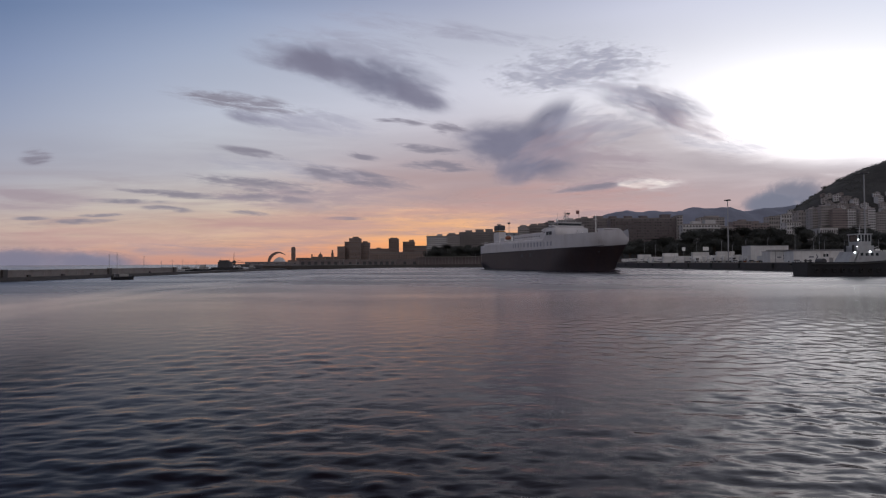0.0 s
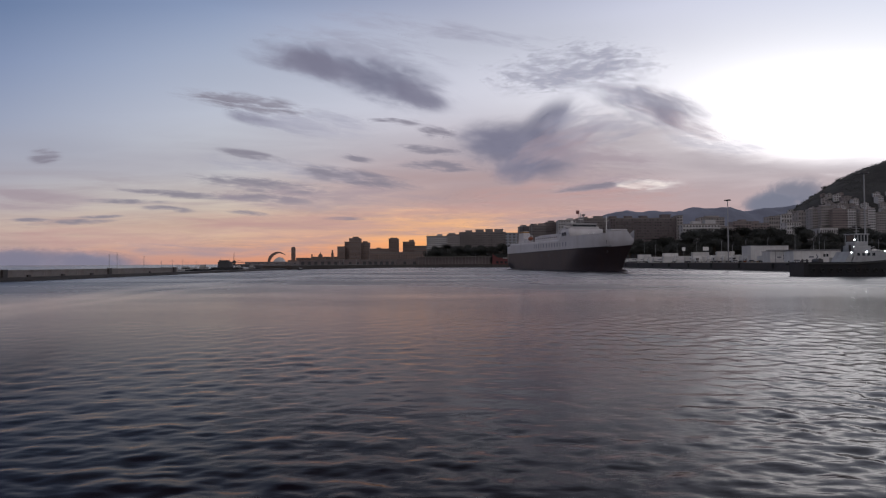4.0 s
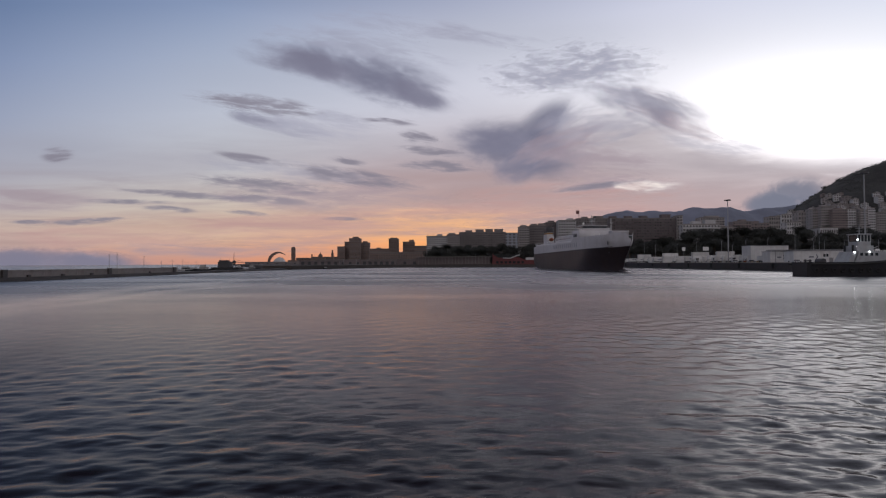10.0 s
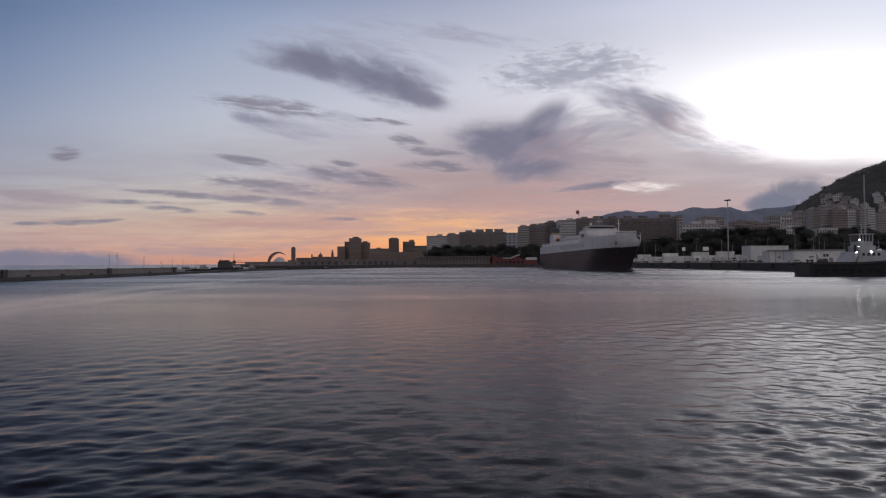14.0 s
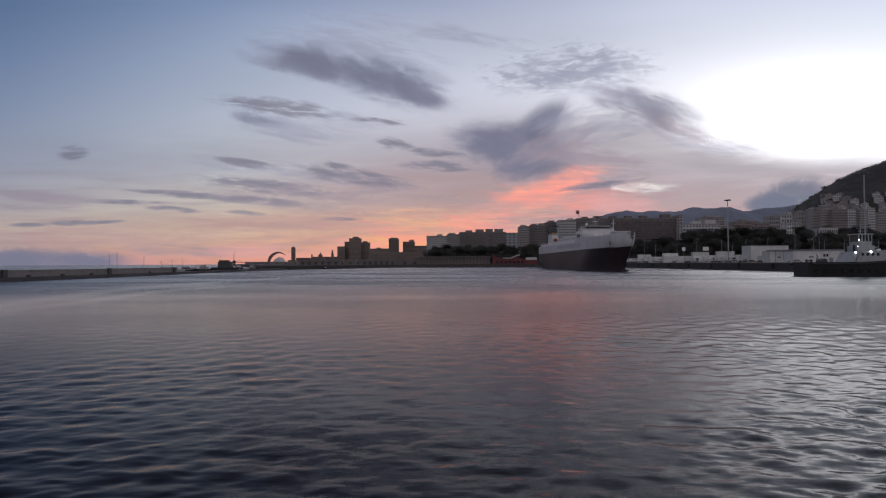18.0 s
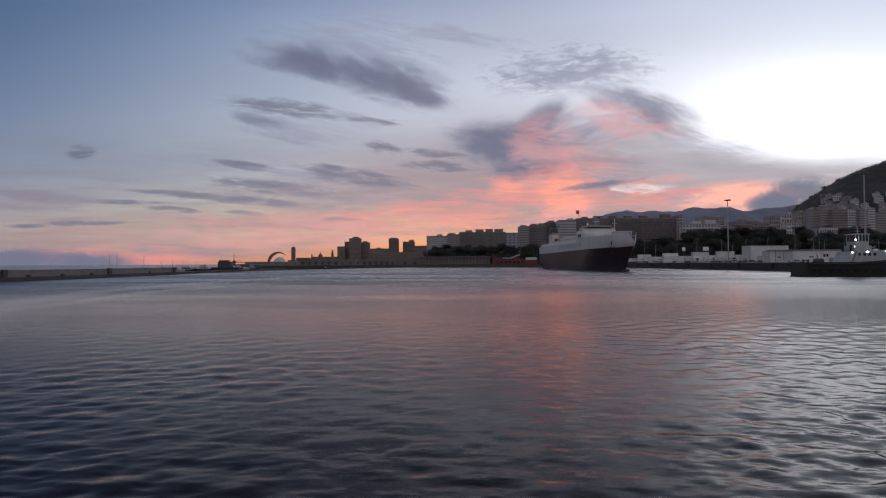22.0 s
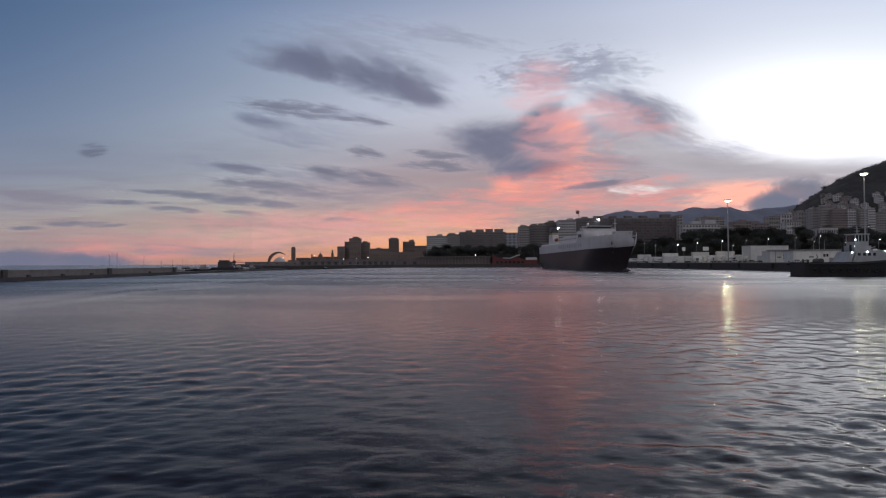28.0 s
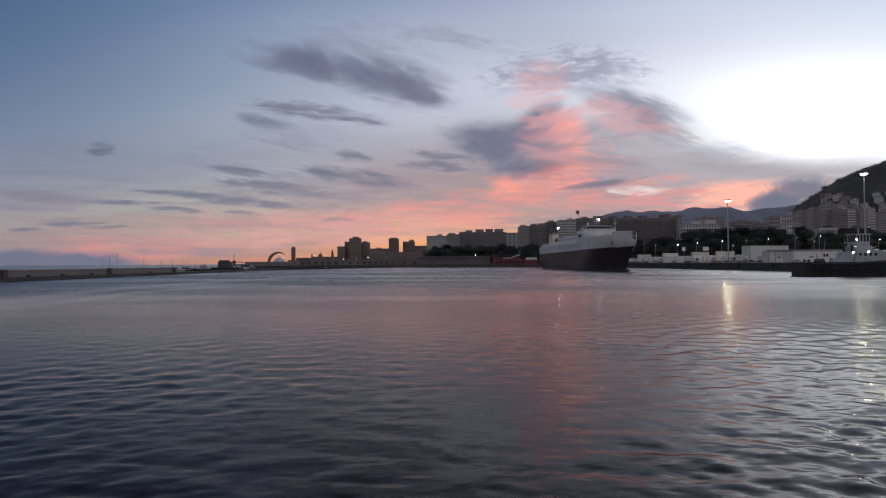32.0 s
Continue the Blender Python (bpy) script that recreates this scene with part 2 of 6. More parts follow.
    b2.inputs["Strength"].default_value, b2.inputs["Distance"].default_value = 0.5, 0.02
    L(noise_(3.2, 0.5, 1.1, 2), b2.inputs["Height"])
    cal = nt.nodes.new("ShaderNodeMapRange")
    cal.inputs[1].default_value, cal.inputs[2].default_value = 0.38, 0.55
    cal.inputs[3].default_value, cal.inputs[4].default_value = 0.3, 0.95
    L(patch, cal.inputs[0])
    # far ripples are smaller than the eye can tell: their slope fades into the gloss
    fade = nt.nodes.new("ShaderNodeMapRange")
    fade.interpolation_type = "SMOOTHSTEP"
    fade.inputs[1].default_value, fade.inputs[2].default_value = 20, 130
    fade.inputs[3].default_value, fade.inputs[4].default_value = 1.0, 0.03
    L(sp.outputs[1], fade.inputs[0])
    fm = nt.nodes.new("ShaderNodeMath")
    fm.operation = "MULTIPLY"
    L(cal.outputs[0], fm.inputs[0])
    L(fade.outputs[0], fm.inputs[1])
    fn = nt.nodes.new("ShaderNodeMath")
    fn.operation = "MULTIPLY"
    L(fm.outputs[0], fn.inputs[0])
    L(stir.outputs["Fac"], fn.inputs[1])
    L(fn.outputs[0], b1.inputs["Strength"])
    f2 = nt.nodes.new("ShaderNodeMath")
    f2.operation = "MULTIPLY"
    f2.inputs[1].default_value = 0.6
    fs = nt.nodes.new("ShaderNodeMath")
    fs.operation = "MULTIPLY"
    L(fade.outputs[0], fs.inputs[0])
    L(stir.outputs["Fac"], fs.inputs[1])
    L(fs.outputs[0], f2.inputs[0])
    L(f2.outputs[0], b2.inputs["Strength"])
    L(b1.outputs[0], b2.inputs["Normal"])
    # far out, wavelets hide their lee: what shows of them leans south
    lean = nt.nodes.new("ShaderNodeMapRange")
    lean.interpolation_type = "SMOOTHSTEP"
    lean.inputs[1].default_value, lean.inputs[2].default_value = 25, 190
    lean.inputs[3].default_value, lean.inputs[4].default_value = 0.0, -0.095
    L(sp.outputs[1], lean.inputs[0])
    south = nt.nodes.new("ShaderNodeCombineXYZ")
    L(lean.outputs[0], south.inputs[1])
    tip = nt.nodes.new("ShaderNodeVectorMath")
    L(b2.outputs[0], tip.inputs[0])
    L(south.outputs[0], tip.inputs[1])
    unit = nt.nodes.new("ShaderNodeVectorMath")
    unit.operation = "NORMALIZE"
    L(tip.outputs[0], unit.inputs[0])
    L(unit.outputs[0], p.inputs["Normal"])
    return m


def cloud_material(name, color, low, dense, sx, sy, fixed=False, edge=1.0, detail=6, shred=0.3, ragged=0.5, soft=0.5, fade=0.45):
    """A patch of cloud that glows by itself, backlight put into its colour: soft noise with a ragged edge, thinning to
    nothing at its outline.
    """
    m = bpy.data.materials.new(name)
    m.use_nodes = True
    nt = m.node_tree
    nt.nodes.clear()
    L = nt.links.new
    tc = nt.nodes.new("ShaderNodeTexCoord")
    mp = nt.nodes.new("ShaderNodeMapping")
    mp.inputs["Scale"].default_value = (1 / sx, 1 / sy, 1 / sy)
    if fixed:
        geo = nt.nodes.new("ShaderNodeNewGeometry")
        L(geo.outputs["Position"], mp.inputs["Vector"])
        mp.inputs["Scale"].default_value = (1 / sx, 1 / sx, 1 / sy)
    else:
        oi = nt.nodes.new("ShaderNodeObjectInfo")
        ml = nt.nodes.new("ShaderNodeMath")
        ml.operation = "MULTIPLY"
        ml.inputs[1].default_value = 57.0
        L(oi.outputs["Random"], ml.inputs[0])
        cx = nt.nodes.new("ShaderNodeCombineXYZ")
        L(ml.outputs[0], cx.inputs[2])
        L(cx.outputs[0], mp.inputs["Location"])
        L(tc.outputs["Object"], mp.inputs["Vector"])
    n = nt.nodes.new("ShaderNodeTexNoise")
    n.inputs["Scale"].default_value = 1.0
    n.inputs["Detail"].default_value = detail
    n.inputs["Roughness"].default_value = 0.58
    n.inputs["Distortion"].default_value = 0.5
    L(mp.outputs[0], n.inputs["Vector"])
    # distance from the middle, 0 to 1
    sub = nt.nodes.new("ShaderNodeVectorMath")
    sub.operation = "MULTIPLY_ADD"
    sub.inputs[1].default_value = (2, 2, 0)
    sub.inputs[2].default_value = (-1, -1, 0)
    L(tc.outputs["Generated"], sub.inputs[0])
    ln = nt.nodes.new("ShaderNodeVectorMath")
    ln.operation = "LENGTH"
    L(sub.outputs[0], ln.inputs[0])
    # the outline wanders in and out
    nw = nt.nodes.new("ShaderNodeTexNoise")
    nw.inputs["Scale"].default_value = 0.9
    nw.inputs["Detail"].default_value = 4
    L(mp.outputs[0], nw.inputs["Vector"])
    wander = nt.nodes.new("ShaderNodeVectorMath")
    wander.operation = "MULTIPLY_ADD"
    wander.inputs[1].default_value = (2 * ragged, 2 * ragged, 0)
    wander.inputs[2].default_value = (-ragged, -ragged, 0)
    L(nw.outputs["Color"], wander.inputs[0])
    moved = nt.nodes.new("ShaderNodeVectorMath")
    L(sub.outputs[0], moved.inputs[0])
    L(wander.outputs[0], moved.inputs[1])
    lw = nt.nodes.new("ShaderNodeVectorMath")
    lw.operation = "LENGTH"
    L(moved.outputs[0], lw.inputs[0])

    def mth(op, a, b, c=None, clamp=False):
        q = nt.nodes.new("ShaderNodeMath")
        q.operation, q.use_clamp = op, clamp
        for i, v in enumerate((a, b, c)):
            if v is None:
                continue
            if isinstance(v, (int, float)):
                q.inputs[i].default_value = v
            else:
                L(v, q.inputs[i])
        return q.outputs[0]

    r2 = mth("POWER", lw.outputs["Value"], 1.6)
    # broad billows with finer shreds on them
    n2 = nt.nodes.new("ShaderNodeTexNoise")
    n2.inputs["Scale"].default_value = 3.7
    n2.inputs["Detail"].default_value = 5
    L(mp.outputs[0], n2.inputs["Vector"])
    bil = mth("MULTIPLY_ADD", n.outputs[0], 1.7, -0.35)
    bil = mth("MULTIPLY_ADD", n2.outputs[0], shred, mth("SUBTRACT", bil, shred / 2))
    core = mth("SUBTRACT", bil, mth("MULTIPLY", r2, 0.55 * edge))
    a = nt.nodes.new("ShaderNodeMapRange")
    a.interpolation_type = "SMOOTHSTEP"
    a.inputs[1].default_value, a.inputs[2].default_value = low, low + soft
    a.inputs[3].default_value, a.inputs[4].default_value = 0, dense
    L(core, a.inputs[0])
    rim = nt.nodes.new("ShaderNodeMapRange")
    rim.interpolation_type = "SMOOTHSTEP"
    rim.inputs[1].default_value, rim.inputs[2].default_value = 1.0, fade
    L(ln.outputs["Value"], rim.inputs[0])
    alpha = mth("MULTIPLY", a.outputs[0], rim.outputs[0], clamp=True)
    em = nt.nodes.new("ShaderNodeEmission")
    mx = nt.nodes.new("ShaderNodeMix")
    mx.data_type = "RGBA"
    L(a.outputs[0], mx.inputs[0])
    mx.inputs[6].default_value = (*[min(max(1, c), c * 1.25 + 0.03) for c in color], 1)
    mx.inputs[7].default_value = (*color, 1)
    L(mx.outputs[2], em.inputs[0])
    tr = nt.nodes.new("ShaderNodeBsdfTransparent")
    ms = nt.nodes.new("ShaderNodeMixShader")
    L(alpha, ms.inputs[0])
    L(tr.outputs[0], ms.inputs[1])
    L(em.outputs[0], ms.inputs[2])
    out = nt.nodes.new("ShaderNodeOutputMaterial")
    L(ms.outputs[0], out.inputs[0])
    return m


WATER = water_material()
CONCRETE = material("weathered_concrete", (0.30, 0.28, 0.26), 0.85, grain=0.8, vary=0.3, stain=0.6)
PARAPET = material("pale_parapet_concrete", (0.21, 0.185, 0.175), 0.85, grain=0.5, vary=0.3, stain=0.5)
DARKCONC = material("wet_dark_concrete", (0.055, 0.050, 0.051), 0.6, grain=0.6, vary=0.4, stain=0.5)
EARTH = material("dry_town_ground", (0.06, 0.05, 0.045), 0.95, grain=0.05, vary=0.4)
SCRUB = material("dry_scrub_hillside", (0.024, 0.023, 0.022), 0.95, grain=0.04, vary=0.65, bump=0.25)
# ridge rock: the blue of distant haze is put into its colour
RIDGE = material("haze_tinted_rock", (0.15, 0.165, 0.215), 0.95, grain=0.006, vary=0.3, bump=0.4)
HULLDARK = material("dark_red_hull_paint", (0.030, 0.020, 0.022), 0.45, grain=0.35, vary=0.3, stain=0.5)
HULLWHITE = material("white_ship_paint", (0.52, 0.505, 0.52), 0.7, grain=0.3, vary=0.1, stain=0.25)
WHITE = material("white_painted_steel", (0.72, 0.72, 0.70), 0.5, grain=0.6, vary=0.1, stain=0.3)
DECKGREEN = material("worn_deck_paint", (0.10, 0.13, 0.11), 0.7, grain=0.7, vary=0.3)
BLACK = material("black_rubber", (0.02, 0.02, 0.02), 0.8, grain=2, vary=0.3)
GLASS = material("dark_window_glass", (0.02, 0.025, 0.03), 0.12, grain=0.5, vary=0.2, bump=0.0, each=0.4)
TOWNGLASS = material("dusty_window_glass", (0.10, 0.095, 0.095), 0.3, grain=0.5, vary=0.3, bump=0.0, each=0.5)
BOATWHITE = material("weathered_white_gelcoat", (0.36, 0.35, 0.34), 0.5, grain=1.0, vary=0.2, stain=0.3)
STEEL = material("grey_galvanised_steel", (0.32, 0.32, 0.33), 0.5, 0.6, grain=1.5, vary=0.2)
DARKSTEEL = material("dark_painted_steel", (0.05, 0.05, 0.055), 0.55, grain=1.2, vary=0.3)
GOLDPAINT = material("dull_ochre_paint", (0.30, 0.17, 0.05), 0.5, grain=0.8, vary=0.2, stain=0.3)
ORANGE = material("orange_lifeboat_paint", (0.26, 0.08, 0.035), 0.5, grain=1.0, vary=0.15)
RED = material("faded_red_paint", (0.115, 0.027, 0.03), 0.6, grain=0.5, vary=0.25, stain=0.3)
LETTER = material("grey_blue_lettering", (0.26, 0.27, 0.31), 0.5, grain=1, vary=0.15)
BARK = material("grey_brown_bark", (0.10, 0.075, 0.055), 0.9, grain=3, vary=0.4, bump=0.5)
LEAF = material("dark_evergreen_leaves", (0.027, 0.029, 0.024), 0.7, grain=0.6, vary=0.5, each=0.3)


# ---- building blocks ----
def part(name, bm, mat, parent, label=""):
    """Links a bmesh as one mesh object under a thing or part."""
    me = bpy.data.meshes.new(name)
    bm.normal_update()
    bm.to_mesh(me)
    bm.free()
    me.materials.append(mat)
    ob = new(name, me)
    ob.parent = parent
    if label:
        tagged(ob, label)
    return ob


def piece(name, me, parent, x, y, z, rz=0.0):
    """One more object on a shared mesh."""
    ob = new(name, me)
    ob.parent = parent
    ob.matrix_basis = pose(x, y, z, 0, 0, rz)
    return ob


def thing(name, m, label, category, group="", kind=""):
    ob = new(name)
    ob.matrix_basis = m
    return tagged(ob, label, category, group, kind)


def mesh_of(name, bm, mat):
    me = bpy.data.meshes.new(name)
    bm.normal_update()
    bm.to_mesh(me)
    bm.free()
    me.materials.append(mat)
    return me


def box(bm, x0, x1, y0, y1, z0, z1, bevel=0.0):
    r = bmesh.ops.create_cube(bm, size=1.0)
    for v in r["verts"]:
        v.co = Vector((x0 + (v.co.x + 0.5) * (x1 - x0), y0 + (v.co.y + 0.5) * (y1 - y0), z0 + (v.co.z + 0.5) * (z1 - z0)))
    if bevel:
        ed = list({e for v in r["verts"] for e in v.link_edges})
        bmesh.ops.bevel(bm, geom=ed, offset=bevel, segments=1, affect="EDGES")
    return bm


def boxes(*rows, bevel=0.0):
    bm = bmesh.new()
    for r in rows:
        box(bm, *r, bevel=bevel)
    return bm


def rod(bm, a, b, r0, r1=None, seg=8):
    """A tapered round bar from a to b."""
    a, b = Vector(a), Vector(b)
    d = b - a
    q = d.to_track_quat("Z", "Y").to_matrix().to_4x4()
    bmesh.ops.create_cone(bm, cap_ends=True, segments=seg, radius1=r0, radius2=r0 if r1 is None else r1, depth=d.length,
                          matrix=Matrix.Translation((a + b) / 2) @ q)
    return bm


def rods(*rows, seg=8):
    bm = bmesh.new()
    for r in rows:
        rod(bm, *r, seg=seg)
    return bm


def prism(bm, pts, z0, z1):
    """An upright prism over a polygon of (x, y), given counter-clockwise."""
    lo = [bm.verts.new((x, y, z0)) for x, y in pts]
    hi = [bm.verts.new((x, y, z1)) for x, y in pts]
    n = len(pts)
    bm.faces.new(hi)
    bm.faces.new(lo[::-1])
    for i in range(n):
        bm.faces.new((lo[i], lo[(i + 1) % n], hi[(i + 1) % n], hi[i]))
    return bm


def slab(name, pts, z0, z1, mat, label, category, parent=None):
    bm = prism(bmesh.new(), pts, z0, z1)
    ob = new(name, mesh_of(name, bm, mat))
    return tagged(ob, label, category, kind="structure")


# ---- clouds: far patches of the sky, each drifting on its own ----
SKY_R = 4400.0
SLATE = cloud_material("slate_grey_cloud", (0.175, 0.176, 0.245), -0.14, 0.8, 460, 170, shred=0.25, ragged=0.55, soft=0.75)
MOTTLE = cloud_material("mottled_grey_cloud", (0.24, 0.245, 0.32), 0.14, 0.55, 130, 40, detail=4, shred=0.45, soft=0.5)
MAUVE = cloud_material("mauve_cloud", (0.30, 0.245, 0.285), 0.04, 0.66, 520, 90, ragged=0.6, soft=0.65)
ROSE = cloud_material("dull_rose_cloud", (0.44, 0.275, 0.262), 0.06, 0.62, 620, 80, ragged=0.6, soft=0.65)
STREAK = cloud_material("thin_grey_streak_cloud", (0.205, 0.195, 0.245), -0.12, 0.85, 230, 44, shred=0.35, ragged=0.7, soft=0.7)
VEIL = cloud_material("thin_veil_cloud", (0.33, 0.335, 0.42), 0.06, 0.42, 420, 90, ragged=0.6, soft=0.6)
WISP = cloud_material("wispy_grey_cloud", (0.255, 0.26, 0.34), 0.04, 0.5, 460, 80, shred=0.4, ragged=0.7, soft=0.7)
BANK = cloud_material("low_blue_cloud_bank", (0.20, 0.195, 0.265), -0.12, 0.92, 170, 80, shred=0.45, ragged=0.5, soft=0.4)
GLEAM = cloud_material("bright_gap_patch", (1.0, 0.90, 0.80), -0.02, 0.7, 220, 60, shred=0.4, soft=0.7)
BODY = cloud_material("thick_slate_cloud", (0.148, 0.154, 0.222), -0.14, 0.88, 560, 230, shred=0.25, ragged=0.55, soft=0.75)
PUFF = cloud_material("puffy_blue_grey_cloud", (0.175, 0.19, 0.25), -0.2, 0.9, 150, 120, shred=0.35, ragged=0.5)
# sunset light on the clouds, made as sheets that glow themselves
PINK = cloud_material("pink_afterglow_sheet", (0.95, 0.30, 0.25), 0.13, 0.66, 520, 80, fixed=True, edge=0.8)
BLUSH = cloud_material("thin_rose_glow_sheet", (0.86, 0.36, 0.34), 0.05, 0.4, 380, 100, fixed=True, edge=0.8)
CORE = cloud_material("brightest_rose_glow", (1.30, 0.40, 0.25), 0.0, 0.85, 420, 110, fixed=True, edge=0.8)
GOLD = cloud_material("golden_afterglow_sheet", (1.25, 0.55, 0.40), 0.05, 0.8, 420, 80, fixed=True, edge=0.8)
# added veil, no real cloud: darkens the left sky and its mirror image
DUSK = cloud_material("dusk_dimming_veil", (0.035, 0.085, 0.165), -1.5, 0.55, 1500, 700, ragged=0.1, fade=0.0)
CLOUDS, LAYER = [], []


def sky_pose(az, el, tilt=0.0, r=SKY_R):
    a, e = radians(az), radians(el)
    at = Vector((math.sin(a) * math.cos(e), math.cos(a) * math.cos(e), math.sin(e))) * r + Vector(EYE)
    m = (Vector(EYE) - at).to_track_quat("Z", "Y").to_matrix().to_4x4()
    return Matrix.Translation(at) @ m @ pose(0, 0, 0, 0, 0, -tilt)


def cloud(mat, az, el, w, h, tilt=0.0, to=None, label="", between=(0, 32)):
    """A bulging cloud patch w by h metres; to: azimuth and elevation at the end of its drift."""
    w, h = w * 1.25, h * 1.3
    bm = bmesh.new()
    n, rings = 40, 5
    ph = [random.uniform(0, 6.28) for _ in range(4)]
    mid = bm.verts.new((0, 0, 0))
    last = None
    for k in range(1, rings + 1):
        f = k / rings
        ring = []
        for i in range(n):
            a = 2 * math.pi * i / n
            wob = 1 + f * 0.05 * (math.sin(3 * a + ph[0]) + 0.7 * math.sin(5 * a + ph[1]) + 0.5 * math.sin(9 * a + ph[2]))
            ring.append(bm.verts.new((w / 2 * f * wob * math.cos(a), h / 2 * f * wob * math.sin(a), -(w * w * math.cos(a) ** 2 + h * h * math.sin(a) ** 2) * f * f / 8 / -SKY_R)))
        for i in range(n):
            j = (i + 1) % n
            if last is None:
                bm.faces.new((mid, ring[i], ring[j]))
            else:
                bm.faces.new((last[i], ring[i], ring[j], last[j]))
        last = ring
    ob = new("cloud", mesh_of("cloud", bm, mat))
    r = SKY_R - 6.0 * len(LAYER) if mat not in (PINK, CORE) else SKY_R + 50 + 5.0 * len(LAYER)
    LAYER.append(r)
    ob.matrix_basis = sky_pose(az, el, tilt, r)
    ob.visible_shadow = False
    tagged(ob, label, "cloud", "clouds in the evening sky")
    if to:
        CLOUDS.append((ob, between, sky_pose(az, el, tilt, r), sky_pose(*to, tilt, r)))
    return ob


DG = "dark slate-grey evening cloud with ragged soft edges"
cloud(BODY, -5.75, 19.15, 1213, 397, 14, (-5.14, 19.28), DG)
cloud(BODY, -10.55, 20.01, 1138, 307, 14, (-11.14, 20.08), DG)
cloud(SLATE, -14.64, 20.35, 926, 240, 8, (-15.78, 20.14), DG)
cloud(WISP, -8.76, 22.22, 1519, 239, 6, (-9.96, 22.56), DG)
cloud(SLATE, -2.39, 17.68, 517, 214, 20, (-2.70, 18.23), DG)
FV = "faint thin veil of grey cloud"
cloud(WISP, -3.92, 24.57, 1547, 179, 6, (-5.14, 24.33), FV)
cloud(WISP, 4.65, 23.32, 1217, 158, 10, (0.98, 23.18), FV)
cloud(VEIL, -13.49, 14.65, 1025, 197, 6, (-15.78, 13.94), FV)
cloud(WISP, -15.78, 9.71, 1440, 176, 4, (-18.03, 9.31), FV)
HP = "dark mauve-grey cloud heaped over the town"
cloud(BODY, 8.58, 11.95, 1059, 468, 8, (7.68, 11.98), HP)
cloud(BODY, 11.85, 14.00, 587, 412, -35, (10.67, 13.94), HP)
cloud(SLATE, 6.17, 12.95, 792, 222, 10, (4.04, 13.28), HP)
cloud(SLATE, 7.98, 9.98, 416, 272, -20, (7.80, 10.46), HP)
cloud(WISP, 13.02, 15.23, 537, 256, -25, (11.56, 15.31), HP)
cloud(MAUVE, 16.46, 10.53, 996, 393, 8, (15.90, 10.27), HP)
cloud(MAUVE, 13.02, 12.70, 984, 393, -20, (12.15, 12.45), HP)
cloud(WISP, 16.46, 13.62, 867, 384, -5, None, HP)
MT = "mottled grey altocumulus cloud in fine ripples"
cloud(MOTTLE, 13.60, 19.91, 1157, 364, 0, (12.44, 19.78), MT)
cloud(MOTTLE, 18.14, 19.91, 808, 261, 5, (17.58, 19.45), MT)
cloud(MOTTLE, 10.08, 18.97, 776, 249, 8, (9.18, 19.28), MT)
cloud(WISP, 14.18, 19.76, 1284, 364, 0, (13.02, 19.63), MT)
TL = "long mauve cloud trailing down towards the hills"
cloud(MAUVE, 21.40, 15.91, 817, 325, 25, (19.79, 15.54), TL)
cloud(SLATE, 22.45, 15.38, 925, 291, 26, (20.60, 15.20), TL)
cloud(MAUVE, 26.02, 12.90, 571, 201, 26, (23.49, 12.94), TL)
cloud(WISP, 19.24, 17.19, 798, 325, 20, (18.14, 17.03), TL)
cloud(WISP, 28.45, 11.08, 801, 160, 14, (27.01, 11.01), TL)
SG = "small grey streak of cloud in pale sky"
cloud(STREAK, -21.29, 16.14, 1010, 136, 3, (-14.64, 15.85), SG)
cloud(SLATE, -19.40, 14.60, 461, 108, 6, (-18.31, 14.42), SG)
cloud(WISP, -16.91, 14.58, 819, 152, 8, (-16.63, 12.61), SG)
cloud(WISP, -11.14, 14.94, 771, 155, 8, (-8.16, 15.18), SG)
cloud(STREAK, -4.23, 15.06, 426, 59, 4, (-8.76, 15.04), SG)
cloud(STREAK, 0.55, 14.30, 306, 109, 10, (-9.66, 11.28), SG)
cloud(STREAK, -1.78, 12.26, 581, 71, 5, (-0.55, 11.56), SG)
cloud(STREAK, -0.55, 10.55, 674, 102, 4, (-0.86, 10.55), SG)
cloud(STREAK, -19.95, 11.27, 487, 67, 6, (-20.76, 9.27), SG)
cloud(STREAK, -8.76, 11.37, 299, 60, 8, (-13.49, 9.63), SG)
cloud(STREAK, -9.96, 9.22, 1010, 132, 7, (-9.36, 9.24), SG)
cloud(STREAK, -18.58, 8.03, 1155, 112, 4, (-16.91, 7.82), SG)
cloud(STREAK, -26.42, 6.78, 884, 57, 1, (-25.17, 6.80), SG)
cloud(STREAK, -30.90, 5.87, 541, 37, -2, (-31.35, 5.74), SG)
cloud(STREAK, -27.78, 5.30, 336, 49, 2, (-26.91, 5.24), SG)
cloud(STREAK, -20.22, 5.17, 324, 45, 3, (-20.76, 5.15), SG)
cloud(STREAK, -32.89, 4.47, 259, 27, -4, (-32.46, 3.41), SG)
cloud(STREAK, -35.61, 3.74, 526, 42, -6, (-36.22, 3.46), SG)
cloud(STREAK, -38.16, 3.95, 227, 28, -2, (-38.54, 2.97), SG)
cloud(STREAK, -10.55, 4.81, 355, 31, 0, (-11.14, 4.68), SG)
cloud(STREAK, -18.03, 6.74, 831, 68, 2, (-20.22, 6.19), SG)
cloud(STREAK, -37.78, 9.13, 176, 106, -14, (-33.11, 10.37), SG)
LB = "low mauve band of cloud over the sunset"
cloud(MAUVE, -37.78, 5.61, 883, 162, -1, (-37.40, 5.54), LB)
cloud(MAUVE, -11.14, 6.95, 1905, 228, 1, (-9.96, 7.09), LB)
cloud(ROSE, -1.47, 4.95, 2166, 280, 0, None, LB)
